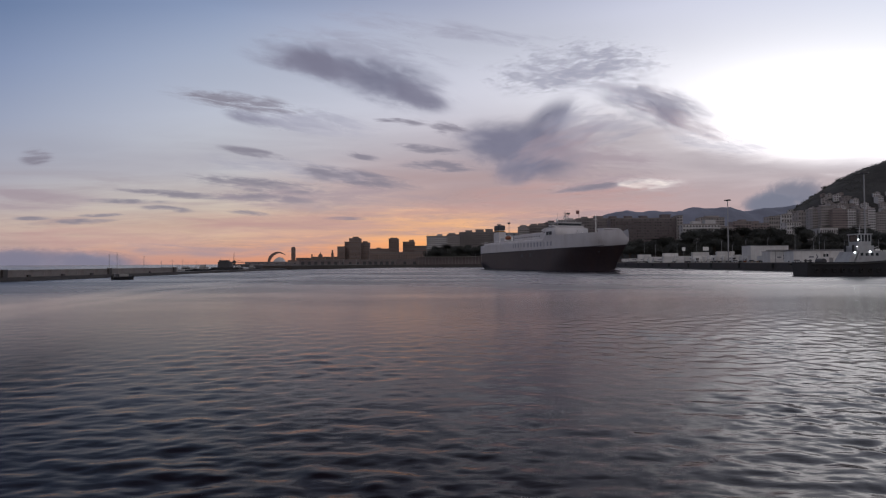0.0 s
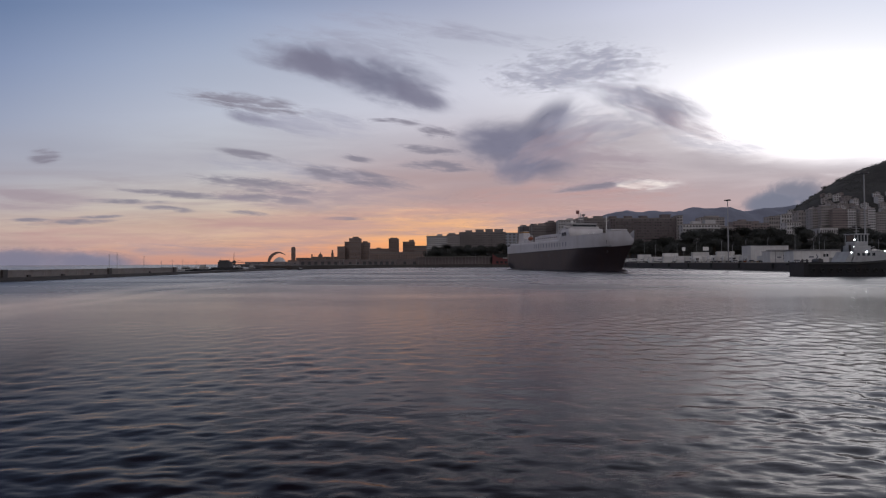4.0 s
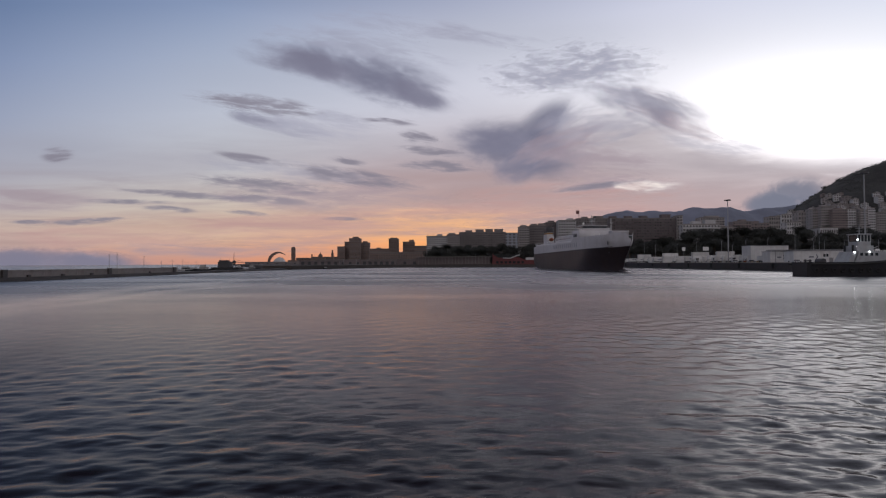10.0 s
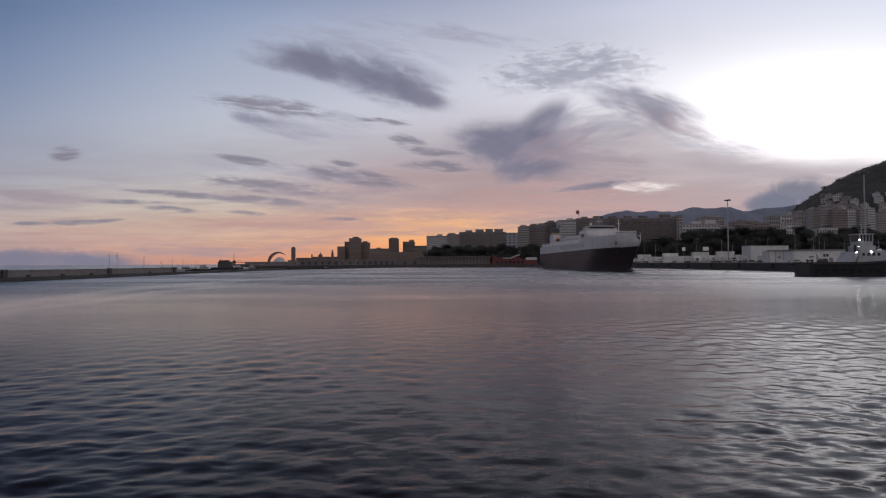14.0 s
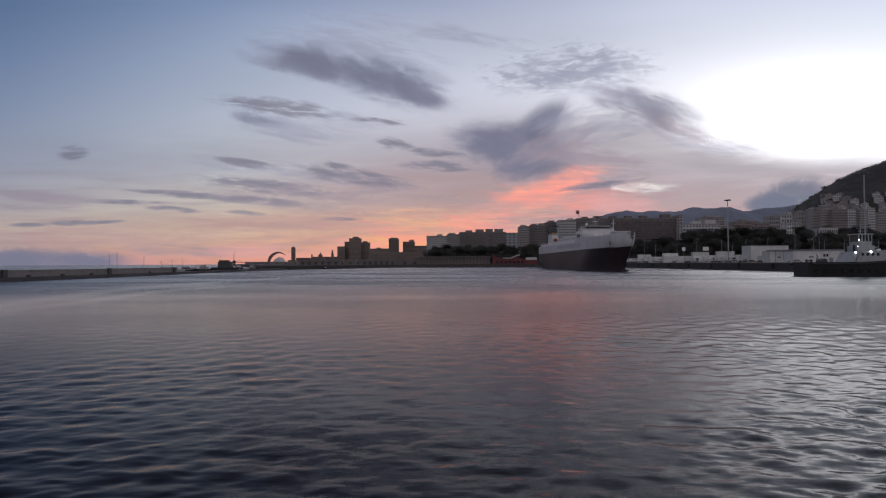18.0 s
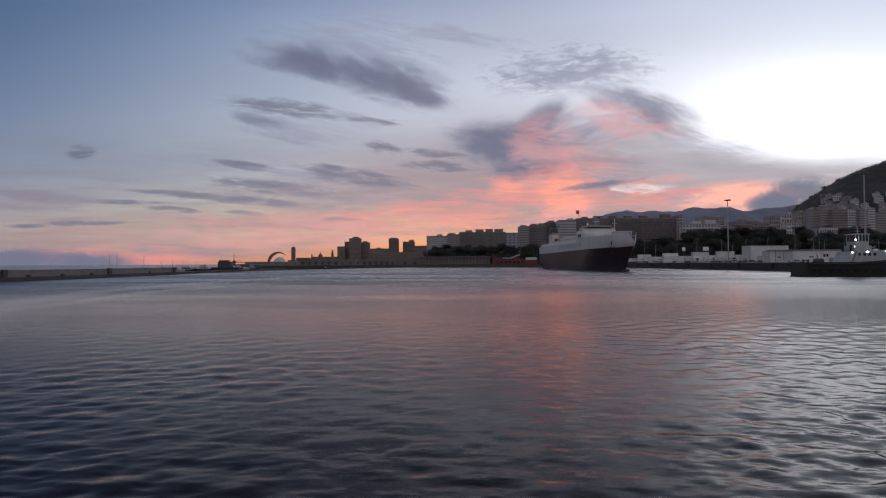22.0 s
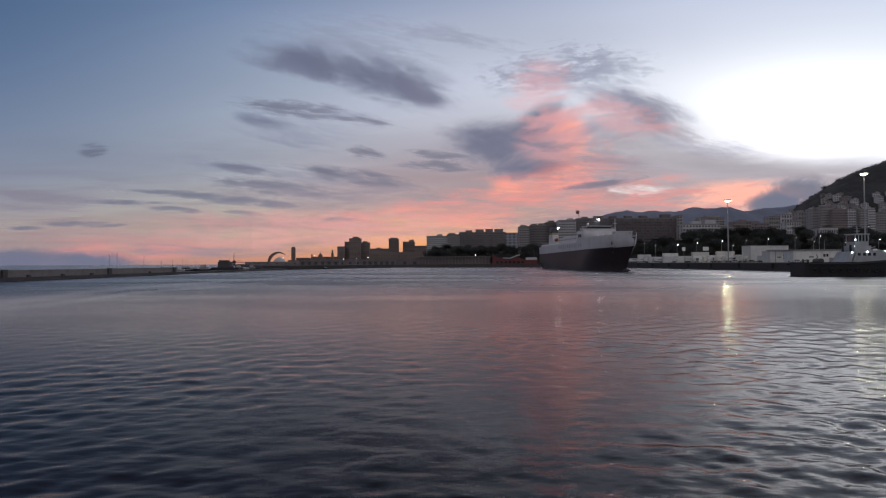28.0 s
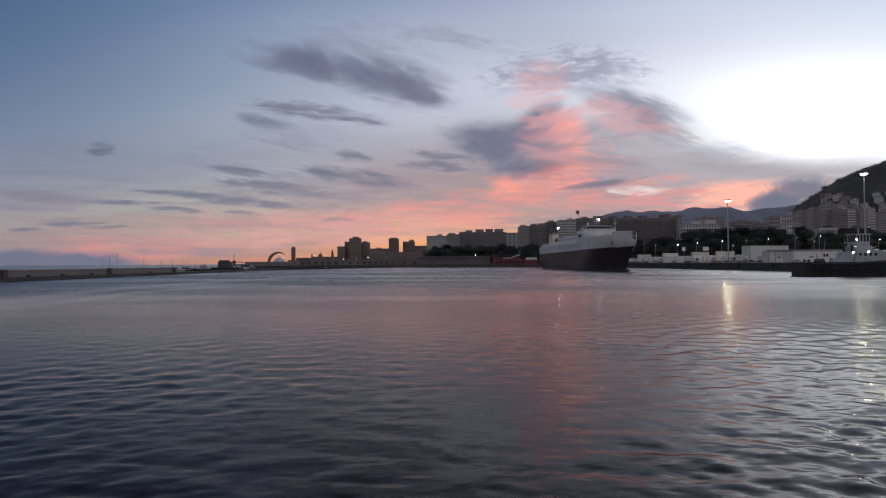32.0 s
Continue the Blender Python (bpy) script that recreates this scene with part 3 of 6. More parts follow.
cloud(ROSE, -18.58, 3.54, 1778, 249, 0, None, LB)
cloud(ROSE, 11.85, 6.34, 1895, 364, -2, None, LB)
cloud(ROSE, -32.02, 2.50, 1422, 175, -1, None, LB)
cloud(MAUVE, 13.02, 4.24, 1342, 183, -3, None, LB)
cloud(MAUVE, -23.39, 1.46, 1667, 130, -1, None, LB)
cloud(MAUVE, 16.74, 8.05, 605, 124, -4, (17.03, 8.04), LB)
cloud(STREAK, 15.90, 7.86, 623, 53, -6, (16.46, 8.18), LB)
BK = "low blue-grey cloud bank on the sea horizon"
cloud(BANK, -36.61, -0.49, 941, 242, 0, None, BK)
cloud(BANK, -33.75, -0.20, 391, 180, 0, None, BK)
cloud(BANK, -38.91, 0.05, 314, 183, 0, None, BK)
GP = "glowing pale patch standing for a bright gap between clouds"
# a sheet that glows cream, laid in where brighter sky shows through
cloud(GLEAM, 21.40, 7.94, 490, 103, 3, (20.33, 7.32), GP)
# glowing sheets for the sunken sun's light, climbing through clouds as evening goes on
UP = "rose-pink glowing sheet standing for sunset light on the clouds"
cloud(PINK, 10.67, -8.03, 1501, 590, -14, (10.67, 8.44), UP, (11, 20))
cloud(PINK, 0.98, -5.75, 2449, 420, -3, (0.98, 5.38), UP, (10, 21))
cloud(PINK, 21.40, -7.61, 1715, 345, 4, (21.93, 6.85), UP, (11, 22))
cloud(PINK, 30.31, -4.97, 1053, 283, 4, (29.85, 6.15), UP, (9, 22))
cloud(CORE, 10.38, -10.38, 1094, 269, -20, (10.67, 9.67), UP, (10, 20))
cloud(CORE, 13.02, -10.29, 492, 667, -15, (13.02, 11.67), UP, (12, 27))
cloud(BLUSH, 10.97, -10.36, 545, 492, -10, (10.79, 17.29), UP, (12, 26))
cloud(BLUSH, 19.24, -9.98, 714, 259, 22, (18.97, 14.80), UP, (11, 23))
cloud(BLUSH, 12.15, -10.32, 630, 401, -15, (12.15, 13.31), UP, (14, 28))
cloud(BLUSH, -13.49, -5.59, 2762, 318, -1, (-13.49, 3.34), UP, (11, 23))
cloud(PINK, -30.67, -4.95, 1464, 201, -1, (-30.67, 1.37), UP, (8, 26))
cloud(GOLD, 29.85, -7.09, 921, 241, 4, (30.31, 6.02), "glowing sheet standing for golden afterglow above the ridge", (10, 23))
cloud(PUFF, 33.19, 5.63, 429, 234, -14, (33.62, 5.80), "blue-grey cloud catching on the mountain ridge")
cloud(PUFF, 32.10, 5.39, 338, 142, 0, (32.32, 5.38), "blue-grey cloud catching on the mountain ridge")
# the dimming veil slides in to stand for nightfall
cloud(DUSK, -104.0, 26.0, 4600, 3000, 0, (-41.0, 20.0), "added dark blue veil that dims the eastern sky at dusk", (1, 27))


# ---- water ----
def build_water():
    rng = np.random.default_rng(4)
    near, far, rows, cols = 5.0, 720.0, 760, 800
    k = np.linspace(0, 1, rows)
    yy = 1.0 / ((1 - k) / near + k / far)
    yy = np.concatenate([[-2500.0, -300.0, -40.0], yy, [1200.0, 2500.0, 6000.0]])
    u = np.linspace(-1.15, 1.15, cols)
    Y, U = np.meshgrid(yy, u, indexing="ij")
    Xw = U * np.maximum(Y + 40, 30)
    Xw[Y < 3] *= 30
    Xw[Y > 800] *= 1.6
    step = np.gradient(yy)[:, None] * np.ones_like(U)
    Zw = np.zeros_like(Y)
    # broad gusts and lulls, livelier towards the quay
    gust = 0.75 + 0.35 * np.sin(Xw / 6.1 + 1.7 * np.sin(Y / 7.3) + 0.6) * np.sin(Y / 5.2 + Xw / 17) + 0.25 * np.sin(Xw / 19 + Y / 11 + 2)
    lively = np.interp(Xw / (Y + 20), [-0.9, -0.45, -0.2, 0.1, 0.4, 0.8], [0.3, 0.4, 0.66, 0.84, 1.1, 1.25])
    chop = lively * np.clip(gust, 0.25, 1.4) / (1 + (Y / 70) ** 3)
    # smooth trail left by a launch that turned across the basin
    slick = np.zeros_like(Y)
    for ys, xs, wide in (((30, 59, 120, 246, 424), (-40, -51, -62, -48, 30), 3.0), ((20, 40, 62, 100, 170), (-30, -38, -46, -48, -40), 1.6)):
        mid = np.interp(Y, ys, xs) + 1.2 * np.sin(Y / 9)
        inside = np.clip((Y - ys[0]) / 12, 0, 1) * np.clip((ys[-1] - Y) / 60, 0, 1)
        slick = np.maximum(slick, np.exp(-((Xw - mid) / (wide + Y * 0.012)) ** 2) * inside)
    for i in range(84):
        lam = 0.3 * (2.2 / 0.3) ** rng.random()
        a = math.radians(rng.normal(84, 46))
        kx, ky = math.cos(a) * 2 * math.pi / lam, math.sin(a) * 2 * math.pi / lam
        amp = lam * 0.0036 * np.clip(lam / (2.6 * step) - 0.6, 0, 1)
        ph = kx * Xw + ky * Y + rng.random() * 6.28
        Zw += amp * (np.sin(ph) + 0.22 * np.sin(2 * ph + 1.4))
    Zw *= chop * (1 - 0.8 * slick)
    Zw[(Y < 3) | (Y > 700)] = 0
    n, m = Y.shape
    me = bpy.data.meshes.new("water")
    co = np.stack([Xw, Y, Zw], -1).reshape(-1, 3)
    idx = np.arange(n * m).reshape(n, m)
    q = np.stack([idx[:-1, :-1], idx[:-1, 1:], idx[1:, 1:], idx[1:, :-1]], -1).reshape(-1, 4)
    me.vertices.add(len(co))
    me.vertices.foreach_set("co", co.ravel())
    me.loops.add(q.size)
    me.loops.foreach_set("vertex_index", q.ravel())
    me.polygons.add(len(q))
    me.polygons.foreach_set("loop_start", np.arange(0, q.size, 4))
    me.polygons.foreach_set("use_smooth", np.ones(len(q), bool))
    me.update(calc_edges=True)
    me.attributes.new("stir", "FLOAT", "POINT").data.foreach_set("value", (np.minimum(lively, 1) * (1 - 0.6 * slick)).ravel())
    me.attributes.new("slick", "FLOAT", "POINT").data.foreach_set("value", slick.ravel())
    me.materials.append(WATER)
    return tagged(new("water", me), "dark rippled harbour water mirroring the evening sky", "water", kind="structure")


water = build_water()

# ---- the basin: breakwater to the west, town quay at its head, cargo quay to the east ----
slab("quay_east", [(185, 150), (700, 150), (700, 620), (185, 620)], -4, 4.7, DARKCONC, "dark concrete cargo quay above the water", "quay")
slab("ground", [(-60, 622), (185, 620.01), (6000, 620.01), (6000, 4900), (-1900, 4900), (-930, 2300), (-300, 800), (-150, 440), (-126, 440)], -3, 3.4,
     EARTH, "low town ground behind the harbour front", "ground")
slab("breakwater", [(-137, 60), (-130, 60), (-130, 440), (-137, 440)], -4, 1.1, DARKCONC, "dark breakwater base washed by the harbour", "breakwater")


def terrain(name, x0, x1, y0, y1, nx, ny, fn, mat, label, category):
    xs, ys = np.linspace(x0, x1, nx), np.linspace(y0, y1, ny)
    co, fc = [], []
    for j, y in enumerate(ys):
        for i, x in enumerate(xs):
            co.append((x, y, fn(x, y)))
    for j in range(ny - 1):
        for i in range(nx - 1):
            a = j * nx + i
            fc.append((a, a + 1, a + nx + 1, a + nx))
    me = bpy.data.meshes.new(name)
    me.from_pydata(co, [], fc)
    me.polygons.foreach_set("use_smooth", [True] * len(fc))
    me.materials.append(mat)
    return tagged(new(name, me), label, category, kind="structure")


def fbm(x, y, s, n=5):
    return noise.fractal(Vector((x / s, y / s, 0.3)), 1.0, 2.0, n)


def hill(x, y):
    b = x / y * 1500
    prof = 88 * max(0, min(1, (b - 945) / 55)) + (200 * (1 - math.exp(-(b - 1000) / 220)) if b > 1000 else 0)
    front = 1 / (1 + math.exp(-(y - 1210) / 95))
    slope = 62 * max(0, min(1, (y - 640) / 500)) * max(0, min(1, (x - 120) / 500))
    bk = math.exp(-max(0, y - 1500) ** 2 / 400 ** 2)
    return 3.0 + max(slope, 0) + prof * front * bk + fbm(x, y, 160) * 9 * min(1, (slope + prof * front) / 60)


def ridge(x, y):
    x, y = x / 0.8, y / 0.8
    z = 410 / (1 + math.exp(-(x - 520) / 330)) + 9 * math.sin(x / 95) + 7 * math.sin(x / 41 + 1)
    f = math.exp(-((y - 3900) / 420) ** 2)
    return -5 + 0.8 * (z + fbm(x, y, 210, 6) * 17 + fbm(x, y, 70, 4) * 9) * f


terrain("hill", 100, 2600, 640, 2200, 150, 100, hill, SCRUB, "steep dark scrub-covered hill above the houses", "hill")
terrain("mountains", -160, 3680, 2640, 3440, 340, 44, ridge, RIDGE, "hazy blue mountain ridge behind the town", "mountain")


def bank(x, y):
    return 4.4 + 28 * max(0, min(1, (y - 548) / 110)) * max(0.35, min(1, (x - 150) / 150)) + fbm(x, y, 30) * 0.8


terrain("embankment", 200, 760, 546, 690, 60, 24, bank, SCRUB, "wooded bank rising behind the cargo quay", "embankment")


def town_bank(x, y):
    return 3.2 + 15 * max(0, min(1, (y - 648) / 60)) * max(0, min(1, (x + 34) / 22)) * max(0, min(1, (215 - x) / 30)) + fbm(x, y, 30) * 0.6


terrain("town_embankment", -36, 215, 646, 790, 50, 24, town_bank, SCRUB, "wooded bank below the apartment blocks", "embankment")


# ---- the ro-ro ferry, bow first; its own space: y forward from the stem, x to starboard ----
SHIP_L, HALF = 155.0, 11.8


def stem(z):
    return 12.4 * (min(max(z, 0), 16.5) / 16.5) ** 1.3


def half_breadth(y, z):
    ent = 52 - 15 * max(0, min(1, z / 20))
    s = max(0.0, min(1.0, (stem(z) - y) / ent))
    b = HALF * math.sin(s * math.pi / 2) ** (0.95 - 0.12 * min(1, max(0, z) / 20))
    tuck = max(0.0, (-135 - y) / 20) * max(0.0, (4 - z) / 8)
    return max(0.12, b * (1 - 0.6 * min(1, tuck)))


def band_line(y):
    """Height of the edge between dark hull and white topsides."""
    f = (y + SHIP_L) / SHIP_L
    return 12.4 + 1.7 * f + (1.0 * max(0, (y + 14) / 20) ** 2)


def rail_line(y):
    """Height of the white topsides: aft deck, bridge block, low foredeck, raised bow bulwark, stem."""
    if y < -148:
        return 18.6
    if y < -57:
        return 20.4
    if y < -53:
        return 20.4 + 6.1 * (y + 57) / 4
    if y < -43.9:
        return 26.5
    if y < -13:
        return 21.8
    if y < -9:
        return 21.8 + 0.9 * (y + 13) / 4
    if y < -2.5:
        return 22.7 + 0.2 * (y + 9) / 6.5
    return 22.9 - 5.3 * ((y + 2.5) / 2.5) ** 0.9


def hull_skin(name, zs, mat, parent, label, cap, n=64):
    """Plating between heights that may vary along the ship, closed by a deck where cap is set."""
    bm = bmesh.new()
    ys = sorted([-SHIP_L + SHIP_L * (1 - (1 - i / n) ** 1.25) for i in range(n + 1)] + [-148.1, -147.9, -57, -53, -44.0, -43.8, -20.0, -13.0, -11.0, -9.0, -9.5, -8, -6.5, -5, -4, -3, -2, -1.2, -0.5])
    n = len(ys) - 1
    rows = []
    for fz in zs:
        r = []
        for i, y0 in enumerate(ys):
            z = fz(y0)
            y = y0 + stem(z) * max(0.0, (y0 + 60) / 60)
            b = half_breadth(y, z) if i < n else 0.12
            r.append((bm.verts.new((b, y, z)), bm.verts.new((-b, y, z))))
        rows.append(r)
    for a, b in zip(rows, rows[1:]):
        for i in range(n):
            bm.faces.new((a[i][0], a[i + 1][0], b[i + 1][0], b[i][0]))
            bm.faces.new((a[i + 1][1], a[i][1], b[i][1], b[i + 1][1]))
        bm.faces.new((a[0][1], a[0][0], b[0][0], b[0][1]))
        bm.faces.new((a[n][0], a[n][1], b[n][1], b[n][0]))
    if cap:
        t = rows[-1]
        for i in range(n):
            if ys[i] > -43.95:
                continue
            bm.faces.new((t[i][0], t[i + 1][0], t[i + 1][1], t[i][1]))
    bmesh.ops.recalc_face_normals(bm, faces=bm.faces)
    bm.normal_update()
    for f in bm.faces:
        f.smooth = abs(f.normal.z) < 0.55
    return part(name, bm, mat, parent, label)


def build_ship():
    s = thing("ferry", pose(92, 290, 0, 0, 0, 200), "white and dark red ro-ro ferry manoeuvring in the harbour", "ship")
    low = [lambda y, k=k: -3 + (band_line(y) + 3) * k / 8 for k in range(9)]
    lower = hull_skin("hull", low, HULLDARK, s, "dark red-black painted lower hull", False)
    up = [lambda y, k=k: band_line(y) + 0.002 + (rail_line(y) - band_line(y)) * k / 4 for k in range(5)]
    upper = hull_skin("upper_hull", up, HULLWHITE, s, "white topsides with faint rust streaks", True)
    bm = bmesh.new()
    rim = [(half_breadth(y, 18.0) - 0.25, y) for y in (-41.4, -34, -26.6, -20, -14, -9, -5, -2, 0)]
    prism(bm, [(x, y) for x, y in rim] + [(-x, y) for x, y in rim[::-1]], 20.2, 20.6)
    part("foredeck", bm, DECKGREEN, s)
    # mooring gallery behind the raised bow bulwark, with a dark opening on each face
    gal = part("mooring_gallery", boxes((-5.2, 5.2, -3.0, 3.0, 23.5, 24.3), (-5.0, -4.4, -2.8, 2.8, 20.8, 23.5), (4.4, 5.0, -2.8, 2.8, 20.8, 23.5),
                                        (-2.2, 2.2, -2.6, 2.0, 20.8, 23.5), bevel=0.1), HULLWHITE, s, "white mooring gallery on the foredeck")
    gal.matrix_basis = pose(0, -5.0, -0.2)
    for x in (-7.5, -3.2, 3.2, 7.5):
        part("deck_locker", boxes((x - 0.9, x + 0.9, -24.5, -22.6, 20.6, 22.0), bevel=0.08), WHITE, s)
    for x, h in ((-9.0, 23.8), (9.0, 23.8), (-5.0, 23.2), (5.6, 23.5)):
        part("deck_post", rods(((x, -21, 20.6), (x, -21, h), 0.16), ((x - 0.7, -21, h - 0.4), (x + 0.7, -21, h - 0.4), 0.09)), WHITE, s)
    bm = bmesh.new()
    bmesh.ops.create_uvsphere(bm, u_segments=16, v_segments=10, radius=1.0)
    for v in bm.verts:
        v.co = Vector((v.co.x * 1.9, v.co.y * 6.5 + 0.5, v.co.z * 2.1 - 0.9))
    part("bulbous_bow", bm, HULLDARK, s)
    # rubbing strake along the colour edge
    ys = [-154 + i * 3.4 for i in range(46)]
    for sx in (1, -1):
        bm = bmesh.new()
        for a, b in zip(ys, ys[1:]):
            za, zb = band_line(a), band_line(b)
            rod(bm, (sx * half_breadth(a, za), a, za), (sx * half_breadth(b, zb), b, zb), 0.22, seg=6)
        part("rubbing_strake", bm, DARKSTEEL, s)
    # bridge block
    block = part("superstructure", boxes((-11.3, 11.3, -57, -41.3, 20.0, 26.9), (-10.4, 10.4, -56, -42.3, 26.9, 27.5), bevel=0.15), HULLWHITE, s)
    bridge = part("bridge", boxes((-8.6, 8.6, -53, -43, 27.5, 30.0), (-11.6, 11.6, -49, -45, 27.5, 28.5), (-9.0, 9.0, -53.6, -42.4, 30.0, 30.35), bevel=0.12), HULLWHITE, s, "white wheelhouse with a band of dark windows")
    pane = mesh_of("window", boxes((-0.78, 0.78, -0.04, 0.04, -0.65, 0.65)), GLASS)
    for i in range(10):
        piece("window", pane, bridge, -7.56 + i * 1.68, -42.97, 28.95)
    for i in range(5):
        piece("window", pane, bridge, 8.63, -52 + i * 1.9, 28.95, 90)
    port = mesh_of("window", boxes((-0.5, 0.5, -0.04, 0.04, -0.45, 0.45)), GLASS)
    for i in range(3):
        piece("window", port, block, 11.33, -55 + i * 4.2, 24.6, 90)
    for i in range(8):
        piece("window", port, block, -8.4 + i * 2.4, -41.27, 24.8)
    hole = mesh_of("opening", boxes((-1.5, 1.5, -0.05, 0.05, -1.1, 1.1), bevel=0.04), DARKSTEEL)
    for y, z in ((-50, 23.6), (-46.5, 23.6)):
        piece("opening", hole, upper, half_breadth(y, z) + 0.02, y, z, 90)
    for y, z in ((-84, 10.0), (-72, 10.2)):
        piece("opening", hole, lower, half_breadth(y, z) + 0.02, y, z, 90)
    for sx in (1, -1):
        y, z = -3.0, 16.8
        piece("opening", hole, upper, sx * (half_breadth(y, z) + 0.05), y, z, 90 - sx * 35)
    # midship deckhouse, aft casing, stair housing
    mid = part("deckhouse", boxes((-9.0, 9.0, -102, -57.2, 20.2, 24.4), (-8.2, 8.2, -96, -58, 24.4, 25.0), bevel=0.1), HULLWHITE, s)
    for i in range(11):
        piece("window", port, mid, 9.02, -99 + i * 3.4, 22.6, 90)
    for sx in (8.4, -8.4):
        part("stair_housing", boxes((sx - 2.4, sx + 2.4, -120, -114, 20.2, 23.8), bevel=0.1), HULLWHITE, s)
    for sx in (0.72,):
        cas = part("funnel", boxes((sx * 7 - 3.0, sx * 7 + 3.0, -138, -128, 20.2, 28.6), (sx * 7 - 2.4, sx * 7 + 2.4, -137, -129.4, 28.6, 30.4), bevel=0.3), HULLWHITE, s)
        part("funnel_band", boxes((sx * 7 - 2.5, sx * 7 + 2.5, -137.1, -129.3, 28.9, 30.0), bevel=0.05), GOLDPAINT, cas, "dull ochre band")
        part("funnel_top", boxes((sx * 7 - 2.9, sx * 7 + 2.9, -137.4, -129, 30.4, 34.2), bevel=0.4), DARKSTEEL, cas, "black funnel top")
        for k in (-1.1, 0, 1.1):
            part("exhaust", rods(((sx * 7 + k, -133, 34.1), (sx * 7 + k, -134.2, 35.4), 0.42)), DARKSTEEL, cas)
    # lifeboats in davits
    for sx in (1, -1):
        bm = bmesh.new()
        bmesh.ops.create_uvsphere(bm, u_segments=14, v_segments=8, radius=1.0)
        for v in bm.verts:
            v.co = Vector((v.co.x * 1.5 + sx * 10.2, v.co.y * 4.2 - 108, v.co.z * 1.5 + 23.4))
        part("lifeboat", bm, ORANGE, s, "orange enclosed lifeboat")
        for y in (-105, -111):
            part("davit", rods(((sx * 9.6, y, 20.3), (sx * 9.8, y, 25.2), 0.2), ((sx * 9.8, y, 25.2), (sx * 11.2, y, 25.6), 0.18)), WHITE, s)
    # masts
    part("main_mast", rods(((0, -48, 30.6), (0, -48, 37.6), 0.42, 0.2), ((-2.6, -48, 34.6), (2.6, -48, 34.6), 0.14), ((-1.6, -48, 36.2), (1.6, -48, 36.2), 0.1),
                           ((-1.4, -50, 30.6), (0, -48, 35.5), 0.16), ((1.4, -50, 30.6), (0, -48, 35.5), 0.16)), STEEL, s)
    part("radar_scanner", boxes((-2.0, 2.0, -47.6, -47.1, 33.2, 33.55), bevel=0.08), WHITE, s)
    part("aerial", rods(((4.4, -50, 30.7), (4.4, -50, 36.8), 0.09, 0.04)), STEEL, s)
    part("fore_mast", rods(((0, -16, 19.6), (0, -16, 32.6), 0.34, 0.18), ((-1.5, -16, 29.8), (1.5, -16, 29.8), 0.12)), WHITE, s)
    for x in (-4.5, 4.5):
        part("winch", boxes((x - 1.2, x + 1.2, -13.4, -11, 20.0, 21.5), bevel=0.25), DECKGREEN, s)
    part("windlass", rods(((-2.2, -5.5, 21.4), (2.2, -5.5, 21.4), 0.8), seg=12), DARKSTEEL, s)
    for x in (-6.2, -2.0, 2.0, 6.2):
        part("bitts", rods(((x - 0.4, -9.5, 20.6), (x - 0.4, -9.5, 21.8), 0.22), ((x + 0.4, -9.5, 20.6), (x + 0.4, -9.5, 21.8), 0.22)), DARKSTEEL, s)
    for x, h in ((-3.2, 36.2), (-1.6, 37.0), (2.2, 35.4)):
        part("whip_aerial", rods(((x, -51.5, 30.3), (x, -51.5, h), 0.08, 0.04), seg=6), STEEL, s)
    part("radome", rods(((5.6, -49, 30.3), (5.6, -49, 31.2), 0.35), ((5.6, -49, 31.2), (5.6, -49, 32.6), 0.85, 0.5), seg=12), WHITE, s)
    part("bridge_wing_rail", rods(((-11.6, -49, 28.6), (-11.6, -45, 28.6), 0.08), ((11.6, -49, 28.6), (11.6, -45, 28.6), 0.08), ((-11.6, -45, 29.2), (11.6, -45, 29.2), 0.05), seg=5), WHITE, s)
    for i in range(7):
        part("deck_vent", boxes((-6 + 2 * (i % 2), -4.8 + 2 * (i % 2), -94 + i * 4.4, -92.4 + i * 4.4, 25.0, 26.1), bevel=0.1), WHITE, s)
    for y in (-84, -70):
        part("deck_crane", rods(((-6.5, y, 25.0), (-6.5, y, 27.4), 0.3), ((-6.5, y, 27.4), (-6.5, y - 5, 28.2), 0.18)), WHITE, s)
    bm = bmesh.new()
    for sx in (1, -1):
        for y in [-152 + 3.2 * i for i in range(27)]:
            b = half_breadth(y, 20.4) - 0.15
            rod(bm, (sx * b, y, 20.3), (sx * b, y, 21.5), 0.05, seg=5)
        rod(bm, (sx * 11.6, -153, 21.5), (sx * 11.6, -66, 21.5), 0.05, seg=5)
        rod(bm, (sx * 11.6, -153, 20.95), (sx * 11.6, -66, 20.95), 0.04, seg=5)
    part("railing", bm, WHITE, s)
    for x, y in ((0, -20.5), (-3.4, -66), (3.4, -66), (0, -122)):
        part("ventilator", rods(((x, y, 20.0), (x, y, 25.4 if y < -60 else 22.0), 0.55), seg=10), WHITE, s)
    # company name on the side, kept to plain bars
    def glyph(w):
        return mesh_of("letter_bar", boxes((-0.04, 0.04, -w / 2, w / 2, -1.35, 1.35)), LETTER)
    slim, wide = glyph(0.9), glyph(1.6)
    at = -97.0
    for ch in "sw.w.s.w   w.w.w.w.w.s.w.w":
        if ch in " .":
            at += 0.7
            continue
        me = slim if ch == "s" else wide
        piece("letter_bar", me, upper, HALF + 0.03, at, 17.0)
        piece("letter_bar", me, upper, -HALF - 0.03, at, 17.0)
        at += 3.5
    # anchors
    for sx in (1, -1):
        y, z = -5.0, 11.5
        b = half_breadth(y, z)
